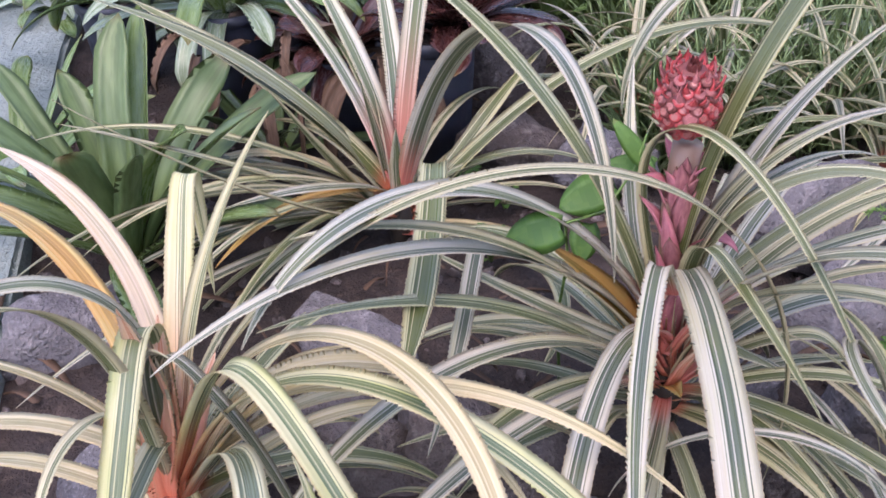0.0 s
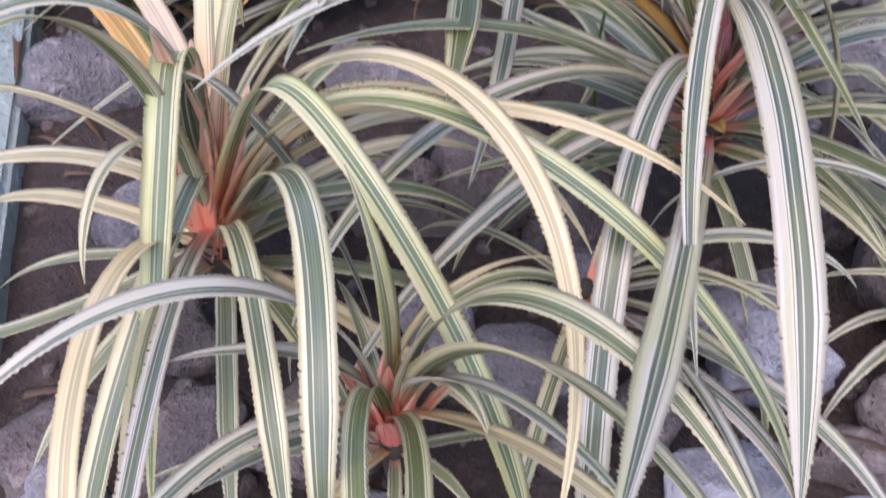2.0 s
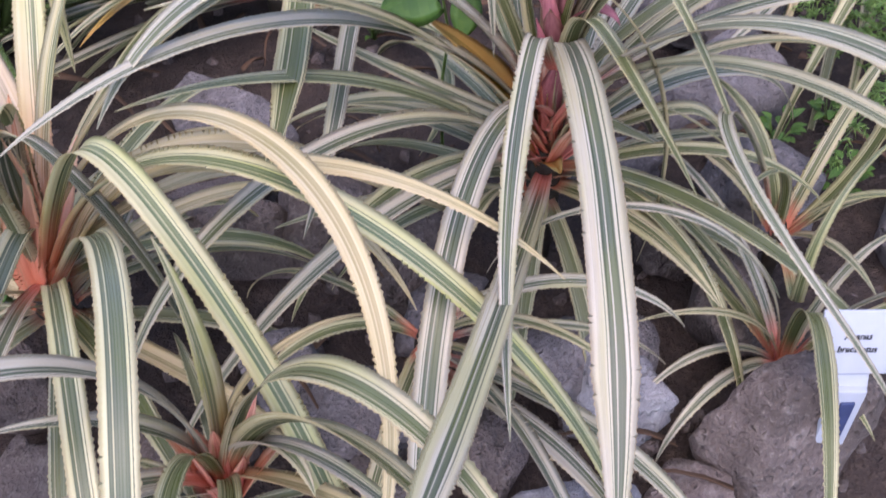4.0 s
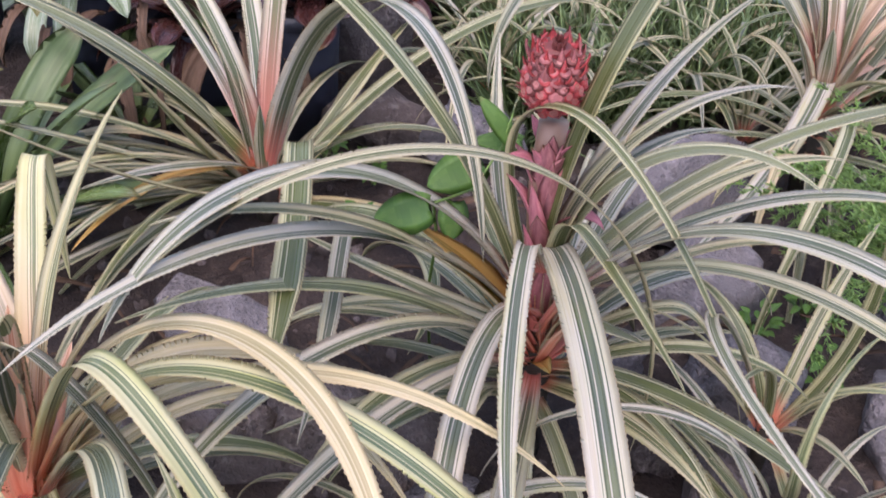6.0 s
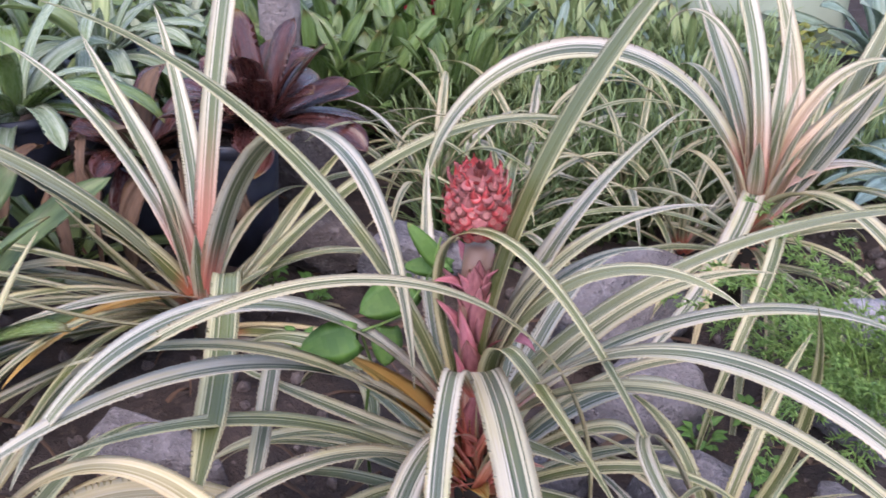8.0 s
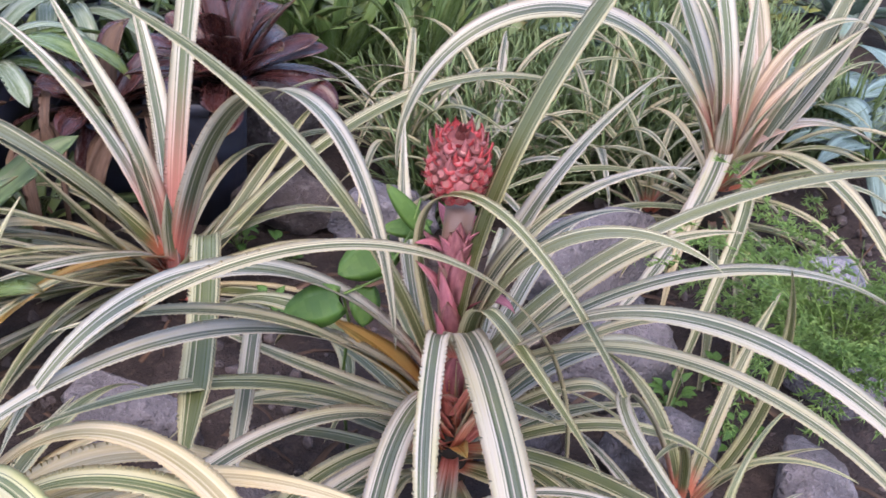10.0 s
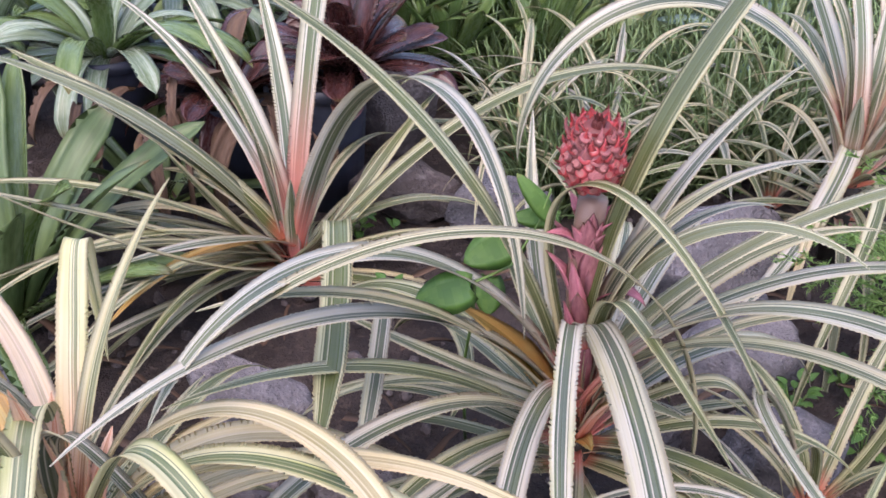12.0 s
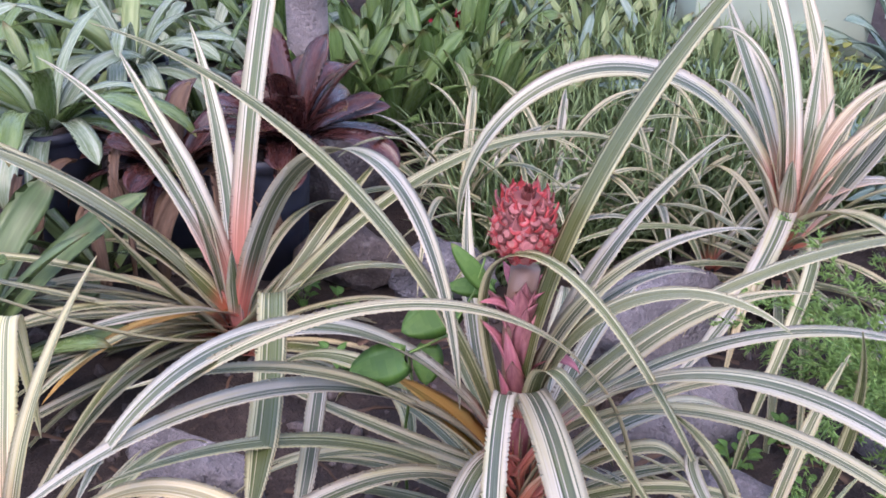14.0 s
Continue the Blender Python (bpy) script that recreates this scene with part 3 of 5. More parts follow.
def build_litter():
    """Dry brown leaf scraps lying on the soil under the plants."""
    rng = random.Random(12)
    bm = bmesh.new()
    for _ in range(150):
        x, y = rng.uniform(-1.0, 1.6), rng.uniform(0.5, 2.6)
        ln, w = rng.uniform(0.04, 0.20), rng.uniform(0.004, 0.014)
        m = Matrix.LocRotScale((x, y, 0.125 + rng.uniform(0, 0.03)), Euler((rng.uniform(-0.3, 0.3), rng.uniform(-0.3, 0.3), rng.uniform(0, 6.3))), (1, 1, 1))
        pts = []
        for i in range(5):
            t = i / 4
            h = math.sin(math.pi * t) * ln * 0.12
            ww = w * (1 - 0.8 * t)
            pts.append([bm.verts.new(m @ Vector((ln * t, sgn * ww, h + k))) for sgn, k in ((-1, 0.002), (0, -0.001), (1, 0.002), (0, -0.003))])
        for a, b in zip(pts, pts[1:]):
            for j in range(4):
                bm.faces.new((a[j], b[j], b[(j + 1) % 4], a[(j + 1) % 4]))
    tagged(part("leaf_litter", bm, DRY_BLADE, None), "dry brown leaf scraps on the soil", "leaf litter", kind="stuff")


build_litter()


# ---- pineapple plants ----
def pineapple(at, label):
    return thing("pineapple_plant", at, label, "pineapple plant", "variegated pineapple plants")


def core(plant, height, radius):
    """The short stem that carries the blades down into the soil."""
    part("stem", lathe([(radius * 0.8, -height), (radius, -height * 0.4), (radius * 1.1, 0.0), (radius * 0.6, 0.03)], 12), STEM_DARK, plant, "short brown stem with old leaf bases")


STRIPED = (WHITE_BLADE, CREAM_BLADE, CREAM_BLADE, GREEN_BLADE)
OLD = (FADED_BLADE, GREYBACK_BLADE, CREAM_BLADE, GREEN_BLADE)

fruiting = pineapple((0.331, 1.25, 0.3), "variegated pineapple plant bearing a red fruit on a pink stalk")
core(fruiting, 0.20, 0.026)
leaf(fruiting, WHITE_BLADE, -115.4, 48.5, 0.753, 6.8, 1.30, 21.8, 0.0282, fold_at=0.308, fold=55.8, z=0.181)
leaf(fruiting, GREEN_BLADE, 148.8, 78.3, 0.965, 69.9, 1.12, 2.1, 0.0367, z=0.038)
leaf(fruiting, CREAM_BLADE, -159.6, 27.0, 0.440, 30.0, 1.30, -0.1, 0.0300, z=-0.059)
leaf(fruiting, WHITE_BLADE, -93.4, 94.1, 0.944, 79.6, 1.33, -2.6, 0.0489, fold_at=0.174, fold=63.7, z=0.074, taper=0.2)
leaf(fruiting, WHITE_BLADE, -124.1, 50.4, 1.006, 153.1, 1.10, 33.9, 0.0367, z=0.100, taper=0.2)
leaf(fruiting, WHITE_BLADE, -106.0, 28.9, 1.180, -0.3, 1.31, -2.4, 0.0324, z=-0.009, taper=0.2)
leaf(fruiting, WHITE_BLADE, -150.4, 56.0, 0.956, 142.6, 1.24, 7.2, 0.0347, z=0.003)
leaf(fruiting, WHITE_BLADE, -136.2, 33.1, 0.795, 95.0, 1.35, -8.5, 0.0405, roll=15, z=0.017)
leaf(fruiting, ORANGE_BLADE, -176.3, 72.9, 0.342, 30.5, 1.05, 13.3, 0.0483, roll=-42, z=0.011)
leaf(fruiting, WHITE_BLADE, -177.1, 62.7, 0.828, 112.1, 1.71, 46.2, 0.0554, z=0.093)
leaf(fruiting, WHITE_BLADE, -164.6, 65.9, 0.885, 84.1, 1.01, 25.3, 0.0432, z=0.049)
leaf(fruiting, GREEN_BLADE, -162.3, 51.3, 0.704, 52.9, 1.37, 9.3, 0.0375, z=-0.002)
leaf(fruiting, GREEN_BLADE, 0.6, 98.2, 1.124, 68.6, 0.98, 13.1, 0.0461, z=0.030)
leaf(fruiting, GREYBACK_BLADE, -9.7, 88.6, 0.562, 110.5, 1.45, -39.7, 0.0371, roll=15, z=0.099)
leaf(fruiting, GREEN_BLADE, -50.7, 111.7, 0.918, 37.4, 1.88, -3.2, 0.0233, fold_at=0.441, fold=136.1, z=0.057, fold_w=0.06)
leaf(fruiting, GREEN_BLADE, -63.9, 95.9, 0.481, 37.4, 0.60, 6.4, 0.0342, roll=-15, fold_at=0.428, fold=98.5, z=0.094)
leaf(fruiting, CREAM_BLADE, -42.0, 73.5, 1.049, 147.7, 0.89, -8.7, 0.0304, z=0.068)
leaf(fruiting, WHITE_BLADE, -48.5, 66.7, 1.058, 133.0, 1.31, -16.7, 0.0432, z=0.079)
leaf(fruiting, WHITE_BLADE, -0.7, 50.5, 0.860, 100.0, 1.07, -5.2, 0.0303, z=0.100)
leaf(fruiting, GREYBACK_BLADE, -5.6, 76.4, 1.031, 104.8, 0.70, 18.6, 0.0270, z=0.102)
leaf(fruiting, WHITE_BLADE, 16.3, 94.9, 0.674, 76.7, 1.10, 7.9, 0.0378, z=0.019)
leaf(fruiting, WHITE_BLADE, 11.7, 98.1, 0.650, 107.8, 1.44, -13.4, 0.0389, z=0.005)
leaf(fruiting, WHITE_BLADE, 9.4, 96.2, 0.523, 120.0, 1.59, 0.9, 0.0306, z=0.036)
leaf(fruiting, CREAM_BLADE, 7.8, 54.2, 0.535, 80.9, 0.67, -31.9, 0.0320, fold_at=0.450, fold=52.3, z=-0.011)
leaf(fruiting, GREYBACK_BLADE, -30.9, 72.4, 0.216, 5.2, 1.31, -17.7, 0.0327, fold_at=0.420, fold=63.8, z=0.024)
leaf(fruiting, GREEN_BLADE, -45.9, 38.6, 0.625, 79.0, 0.72, 8.5, 0.0330, z=-0.001)
leaf(fruiting, GREEN_BLADE, -48.2, 61.6, 0.570, 130.1, 0.68, -28.0, 0.0355, roll=-15, z=-0.031)
leaf(fruiting, GREEN_BLADE, 118.2, 41.3, 0.285, 25.4, 1.01, -21.8, 0.0210, z=0.074)
leaf(fruiting, CREAM_BLADE, -155.1, 60.1, 0.705, 63.8, 1.74, -7.6, 0.0415, z=0.031)
leaf(fruiting, CREAM_BLADE, 156.4, 13.1, 0.404, -0.2, 1.30, -7.8, 0.0327, z=0.055)
leaf(fruiting, WHITE_BLADE, 107.2, 47.9, 0.507, 4.5, 1.30, -31.1, 0.0324, z=0.021)
leaf(fruiting, SALMON_BLADE, -73.6, 67.2, 0.174, 11.4, 1.28, 0.3, 0.0260)
leaf(fruiting, SALMON_BLADE, 95.3, 89.2, 0.215, -17.5, 1.26, 0.5, 0.0297)
fill_leaves(fruiting, random.Random(102), 14, OLD, (2, 35), (0.35, 0.55), (40, 90), (0.024, 0.034), z=(-0.06, -0.02))
fill_leaves(fruiting, random.Random(122), 5, STRIPED, (15, 55), (0.40, 0.6), (70, 120), (0.026, 0.036), az=(120, 230))
fill_leaves(fruiting, random.Random(132), 5, (WHITE_BLADE, CREAM_BLADE, WHITE_BLADE), (35, 70), (0.45, 0.62), (70, 115), (0.03, 0.038), az=(-15, 60))
fill_leaves(fruiting, random.Random(112), 6, (ORANGE_BLADE, RED_HEART), (40, 80), (0.07, 0.12), (20, 70), (0.022, 0.03))

leaning = pineapple((-0.387, 1.07, 0.28), "yellowing variegated pineapple plant with a salmon heart")
core(leaning, 0.18, 0.026)
leaf(leaning, CREAM_BLADE, -7.0, 74.4, 1.552, 133.0, 1.12, 32.6, 0.0250, fold_at=0.477, fold=45.8, z=0.061, fold_w=0.09)
leaf(leaning, PALE_HEART, 95.6, 22.4, 0.878, 18.2, 1.36, 51.2, 0.0411, z=-0.025, taper=0.2)
leaf(leaning, HEART_BLADE, 36.2, 80.6, 0.585, 25.6, 1.48, -20.6, 0.0489, z=0.024)
leaf(leaning, WHITE_BLADE, -144.2, 102.1, 0.678, 162.7, 2.09, 4.2, 0.0371, roll=-15, z=0.014)
leaf(leaning, CREAM_BLADE, -124.0, 86.2, 0.669, 81.2, 1.95, 29.4, 0.0390, z=0.020)
leaf(leaning, FADED_BLADE, 172.8, 70.9, 0.624, 134.0, 1.07, -2.6, 0.0397, roll=30, z=0.060)
leaf(leaning, FADED_BLADE, 159.9, 44.6, 0.482, 77.7, 0.60, 21.3, 0.0346, z=0.061)
leaf(leaning, CREAM_BLADE, -132.3, 102.1, 0.431, 165.3, 1.17, 39.6, 0.0303, roll=15, z=0.057)
leaf(leaning, YELLOW_BLADE, -41.3, 67.5, 1.096, 70.0, 1.47, -13.0, 0.0358, fold_at=0.363, fold=81.8, z=0.045, taper=0.2)
leaf(leaning, FADED_BLADE, 11.8, 72.2, 1.046, 67.3, 1.00, -124.7, 0.0340, fold_at=0.324, fold=42.3, z=0.058, fold_w=0.09)
leaf(leaning, FADED_BLADE, 2.4, 71.3, 0.847, -9.8, 0.60, 20.8, 0.0454, fold_at=0.349, fold=121.6, z=-0.015, fold_w=0.09)
leaf(leaning, YELLOW_BLADE, -24.5, 67.5, 1.289, 78.8, 2.18, -12.7, 0.0366, fold_at=0.305, fold=79.7, z=0.030, fold_w=0.09)
leaf(leaning, WHITE_BLADE, -19.8, 95.6, 0.636, 59.6, 1.47, -27.1, 0.0476, roll=-42, fold_at=0.368, fold=112.7, z=0.058)
leaf(leaning, FOOTED_GREEN, -99.1, 104.6, 0.753, 60.3, 1.67, -11.7, 0.0371, fold_at=0.210, fold=106.1, z=-0.032, taper=0.2)
leaf(leaning, FADED_BLADE, -103.5, 57.8, 0.873, 124.8, 1.28, 23.9, 0.0286, z=-0.008, taper=0.2)
leaf(leaning, FOOTED_GREEN, -62.1, 60.7, 0.747, 128.2, 1.52, -23.4, 0.0294, z=-0.021, taper=0.2)
leaf(leaning, FOOTED_GREEN, -41.2, 56.2, 0.957, 165.8, 2.41, -62.5, 0.0339, z=0.005, taper=0.2)
leaf(leaning, WHITE_BLADE, 40.3, 24.4, 0.213, 20.9, 1.44, 40.1, 0.0385, z=-0.033)
leaf(leaning, FADED_BLADE, 25.8, 40.6, 0.535, 108.0, 1.40, -17.0, 0.0398, roll=-15, z=-0.030)
leaf(leaning, FADED_BLADE, -9.9, 66.0, 0.746, 124.6, 1.82, -35.2, 0.0360, z=-0.016)
leaf(leaning, FADED_BLADE, -9.2, 50.3, 0.804, 81.7, 1.55, -27.0, 0.0342, z=0.033)
leaf(leaning, SALMON_BLADE, 71.8, 82.4, 0.321, -2.9, 1.27, 49.4, 0.0435, z=-0.015, r=-0.02)
leaf(leaning, SALMON_BLADE, 55.1, 67.1, 0.287, 8.8, 1.35, 25.6, 0.0466, z=-0.015, r=-0.02)
leaf(leaning, SALMON_BLADE, 46.8, 78.8, 0.328, 1.6, 1.32, 30.9, 0.0560, z=-0.016, r=-0.02)
leaf(leaning, SALMON_BLADE, 47.9, 62.3, 0.248, 25.1, 1.25, 24.2, 0.0448, z=-0.015, r=-0.02)
leaf(leaning, FADED_BLADE, 44.5, 37.9, 0.373, 77.6, 1.42, -0.8, 0.0369, roll=-15, z=0.031)
leaf(leaning, WHITE_BLADE, -84.9, 40.5, 1.101, 76.1, 0.94, -9.6, 0.0247, z=0.030)
leaf(leaning, CREAM_BLADE, -93.3, 61.3, 0.817, 128.1, 1.03, 5.5, 0.0176, z=-0.033)
leaf(leaning, YELLOW_BLADE, -91.1, 103.0, 0.891, 25.4, 1.86, -10.5, 0.0436, fold_at=0.329, fold=138.6, z=0.024)
leaf(leaning, HEART_BLADE, 83.2, 63.0, 0.701, 25.3, 1.51, 1.9, 0.0417, fold_at=0.665, fold=130.9, fold_w=0.012)
leaf(leaning, ORANGE_BLADE, 108.8, 39.4, 0.843, 61.3, 1.23, 46.0, 0.0408)
leaf(leaning, GREYBACK_BLADE, -137.7, 2.0, 0.639, -18.4, 1.19, -25.4, 0.0238)
leaf(leaning, SALMON_BLADE, 76.5, 86.2, 0.377, -22.8, 1.28, -0.4, 0.0533)
fill_leaves(leaning, random.Random(103), 12, OLD, (0, 25), (0.35, 0.5), (30, 80), (0.026, 0.036), z=(-0.06, -0.02))
fill_leaves(leaning, random.Random(123), 6, (FADED_BLADE, CREAM_BLADE, FADED_BLADE, GREEN_BLADE), (15, 50), (0.40, 0.6), (70, 120), (0.026, 0.036), az=(-20, 110))
fill_leaves(leaning, random.Random(113), 4, (SALMON_BLADE,), (70, 86), (0.20, 0.28), (0, 8), (0.046, 0.056), az=(55, 125), r=-0.02)

young = pineapple((-0.137, 0.74, 0.25), "small variegated pineapple plant with a red heart")
core(young, 0.15, 0.016)
leaf(young, GREEN_BLADE, -100.0, 76.3, 0.538, 118.3, 1.48, 19.2, 0.0232, z=0.049, taper=0.2)
leaf(young, GREEN_BLADE, -71.3, 57.5, 0.616, 60.9, 1.30, -28.1, 0.0233, z=0.060, taper=0.2)
leaf(young, HEART_BLADE, 137.0, 100.1, 0.439, 30.1, 1.68, 3.5, 0.0394, roll=15, z=0.004)
leaf(young, CREAM_BLADE, -37.4, 76.4, 0.736, 125.8, 1.87, -24.5, 0.0387, z=0.062)
leaf(young, FADED_BLADE, 29.7, 95.7, 0.330, 121.4, 1.31, -13.9, 0.0283, roll=-30, z=0.051)
leaf(young, CREAM_BLADE, -41.4, 72.2, 0.892, 143.4, 1.44, -29.5, 0.0377, roll=-42, z=0.052)
leaf(young, FADED_BLADE, -32.4, 31.3, 0.606, 125.9, 1.44, -19.7, 0.0355, roll=-30, z=0.061)
leaf(young, WHITE_BLADE, -149.7, 85.5, 0.669, 122.1, 1.57, 12.4, 0.0362, z=0.051)
leaf(young, WHITE_BLADE, -39.1, 83.6, 0.480, 142.7, 1.05, -5.3, 0.0305, roll=-30, z=0.052)
leaf(young, CREAM_BLADE, -2.0, 87.1, 0.219, 139.6, 1.43, -66.1, 0.0297, z=0.055)
leaf(young, WHITE_BLADE, -149.1, 53.9, 0.571, 146.8, 1.27, 27.5, 0.0320, z=0.041, taper=0.2)
leaf(young, WHITE_BLADE, -156.0, 97.0, 0.382, 114.7, 1.27, -19.6, 0.0371, roll=15, z=-0.010)
leaf(young, WHITE_BLADE, -153.3, 40.3, 0.246, 60.3, 1.02, -1.8, 0.0419, roll=30, z=0.022)
leaf(young, RED_HEART, 60.0, 67.3, 0.129, 27.4, 1.28, -1.8, 0.0314)
leaf(young, RED_HEART, 96.5, 71.3, 0.123, 38.0, 1.30, -14.6, 0.0286)
fill_leaves(young, random.Random(104), 8, OLD, (5, 40), (0.15, 0.3), (50, 100), (0.013, 0.02), z=(-0.03, 0))
fill_leaves(young, random.Random(114), 11, (RED_HEART, RED_HEART, SALMON_BLADE), (68, 88), (0.10, 0.17), (0, 15), (0.022, 0.03))

hidden = pineapple((0.12, 0.95, 0.26), "small variegated pineapple plant leaning between the rocks")
core(hidden, 0.16, 0.014)
leaf(hidden, WHITE_BLADE, -45.6, 24.9, 0.598, 104.9, 1.69, 0.0, 0.0349, roll=-15, z=-0.022)
leaf(hidden, WHITE_BLADE, -68.3, 50.6, 0.486, 95.3, 1.09, -0.6, 0.0421, roll=-42, z=-0.014)
leaf(hidden, WHITE_BLADE, -62.9, 34.1, 0.506, 152.3, 2.04, 23.6, 0.0301, z=-0.049)
fill_leaves(hidden, random.Random(105), 6, STRIPED, (20, 60), (0.2, 0.35), (60, 110), (0.014, 0.02))
fill_leaves(hidden, random.Random(135), 3, STRIPED, (25, 62), (0.34, 0.5), (80, 125), (0.018, 0.027), az=(-110, 20))

middle = pineapple((-0.09, 1.99, 0.16), "upright variegated pineapple plant with pink leaf bases")
core(middle, 0.10, 0.026)
leaf(middle, PINK_BLADE, 151.7, 98.1, 0.596, 68.1, 0.74, -35.1, 0.0439, z=0.060)
leaf(middle, PINK_BLADE, 123.2, 56.4, 0.701, 40.1, 1.18, 20.8, 0.0346, z=0.061)
leaf(middle, PINK_BLADE, 83.6, 60.9, 0.702, 12.2, 1.30, 28.8, 0.0431, z=-0.030)
leaf(middle, PINK_BLADE, 48.3, 80.5, 1.135, 19.6, 1.25, 0.3, 0.0560, z=0.060)
leaf(middle, WHITE_BLADE, -44.4, 72.8, 1.248, 149.3, 1.78, -41.4, 0.0560, roll=-15, z=0.028)
leaf(middle, GREEN_BLADE, 179.5, 59.3, 0.693, 44.1, 0.97, -27.8, 0.0560, roll=-15, z=0.042)
leaf(middle, CREAM_BLADE, -140.5, 54.8, 0.498, -5.7, 1.03, -0.4, 0.0428, roll=15, z=-0.031)
leaf(middle, CREAM_BLADE, 173.1, 24.0, 0.810, 50.5, 1.39, -1.7, 0.0312, z=0.016)
leaf(middle, ORANGE_BLADE, -139.8, 29.4, 0.480, 53.1, 1.31, 9.1, 0.0330, z=0.055)
leaf(middle, WHITE_BLADE, -112.2, 44.7, 0.447, 60.4, 1.18, -64.4, 0.0368, z=0.044)
leaf(middle, GREEN_BLADE, -73.3, 38.8, 1.170, 1.0, 1.51, -28.3, 0.0420, fold_at=0.630, fold=46.0, z=0.009, taper=0.12)
leaf(middle, WHITE_BLADE, -58.7, 28.3, 1.161, -14.0, 1.24, -56.6, 0.0265, fold_at=0.736, fold=74.5, z=-0.053, taper=0.15)
leaf(middle, GREEN_BLADE, 29.7, 39.4, 0.565, 42.1, 2.26, 30.4, 0.0378, z=-0.033)
leaf(middle, GREEN_BLADE, 19.9, 43.0, 1.173, 88.1, 1.89, -20.4, 0.0514, z=-0.032)
leaf(middle, GREEN_BLADE, -12.7, 10.6, 0.749, 14.8, 2.60, -111.6, 0.0400, z=-0.045)
leaf(middle, SALMON_BLADE, 64.0, 57.8, 0.198, -14.0, 1.31, 1.2, 0.0376)
leaf(middle, GREYBACK_BLADE, 184.4, 72.3, 0.812, 68.0, 0.89, -31.1, 0.0538)
leaf(middle, CREAM_BLADE, 210.6, 35.7, 0.738, 9.7, 1.36, -12.4, 0.0272)
leaf(middle, CREAM_BLADE, 247.1, 21.8, 0.937, -25.2, 0.50, -35.0, 0.0248)
fill_leaves(middle, random.Random(106), 18, OLD, (5, 45), (0.45, 0.65), (60, 110), (0.018, 0.03), z=(-0.03, 0.02), az=(-15, 235))
fill_leaves(middle, random.Random(126), 13, (CREAM_BLADE, GREEN_BLADE, WHITE_BLADE, CREAM_BLADE), (14, 42), (0.60, 0.88), (28, 75), (0.018, 0.028), z=(-0.02, 0.03), az=(168, 238))
fill_leaves(middle, random.Random(116), 5, (PINK_BLADE,), (76, 89), (0.2, 0.4), (0, 20), (0.026, 0.036))

corner = pineapple((1.09, 1.96, 0.28), "variegated pineapple plant with blush pink leaf bases")
core(corner, 0.20, 0.028)
leaf(corner, WHITE_BLADE, 164.5, 69.7, 1.082, 164.9, 1.46, 37.1, 0.0544, roll=-30, z=0.060)
leaf(corner, WHITE_BLADE, -119.1, 84.9, 0.658, -3.8, 1.32, -31.4, 0.0478, fold_at=0.178, fold=106.1, z=-0.001)
leaf(corner, PINK_BLADE, 109.3, 92.8, 0.648, 91.7, 0.61, -36.8, 0.0423, z=0.061)
leaf(corner, PINK_BLADE, 103.7, 98.2, 1.061, 106.8, 1.16, -12.8, 0.0442, z=-0.030)
leaf(corner, PINK_BLADE, 51.1, 63.5, 0.523, -1.9, 1.30, 21.0, 0.0324, z=-0.030)
leaf(corner, BLUSH_BLADE, 32.8, 75.7, 0.693, 145.3, 1.68, -26.9, 0.0350, z=0.016)
leaf(corner, BLUSH_BLADE, 7.0, 71.8, 0.465, 61.2, 0.69, 19.9, 0.0477, z=0.061)
leaf(corner, BLUSH_BLADE, 25.0, 39.4, 0.614, 85.4, 0.65, -26.7, 0.0454, z=0.061)
leaf(corner, PINK_BLADE, 117.4, 84.9, 0.652, 156.9, 2.64, -10.6, 0.0318, z=0.011)
leaf(corner, PINK_BLADE, 107.1, 73.0, 0.501, 106.8, 1.41, -16.6, 0.0346, z=0.035)
leaf(corner, CREAM_BLADE, -85.9, 71.3, 0.826, 143.2, 0.93, 12.5, 0.0426, z=0.005)
leaf(corner, BLUSH_BLADE, 42.5, 17.1, 1.054, -35.0, 1.36, 63.5, 0.0499)
leaf(corner, GREYBACK_BLADE, 22.6, 41.2, 0.767, -25.6, 1.25, 13.1, 0.0443)
leaf(corner, WHITE_BLADE, 17.3, 32.8, 0.739, -23.3, 1.26, 18.6, 0.0393)
leaf(corner, GREEN_BLADE, -98.2, 44.9, 0.925, 140.8, 1.40, -52.5, 0.0268)
leaf(corner, GREEN_BLADE, -46.1, 33.9, 1.054, 85.2, 1.56, 15.3, 0.0367)
fill_leaves(corner, random.Random(107), 22, OLD, (-5, 40), (0.4, 0.65), (50, 110), (0.016, 0.028), z=(-0.10, 0.0))
fill_leaves(corner, random.Random(117), 10, (BLUSH_BLADE,), (70, 88), (0.2, 0.36), (0, 25), (0.03, 0.04))

seedling = pineapple((0.64, 0.95, 0.16), "small variegated pineapple plant rooted behind a brown rock")
core(seedling, 0.08, 0.012)
leaf(seedling, WHITE_BLADE, 163.1, 85.5, 0.651, 158.2, 1.35, 13.6, 0.0181)
leaf(seedling, GREEN_BLADE, 122.8, 44.6, 0.585, 109.6, 1.28, -0.4, 0.0225)
leaf(seedling, GREEN_BLADE, 134.2, 37.5, 0.686, 96.3, 1.37, -10.5, 0.0207)
leaf(seedling, WHITE_BLADE, 108.9, 52.3, 0.444, 71.0, 1.23, 9.6, 0.0189)
leaf(seedling, WHITE_BLADE, -153.8, 38.8, 0.296, 117.1, 1.45, 12.6, 0.0196)
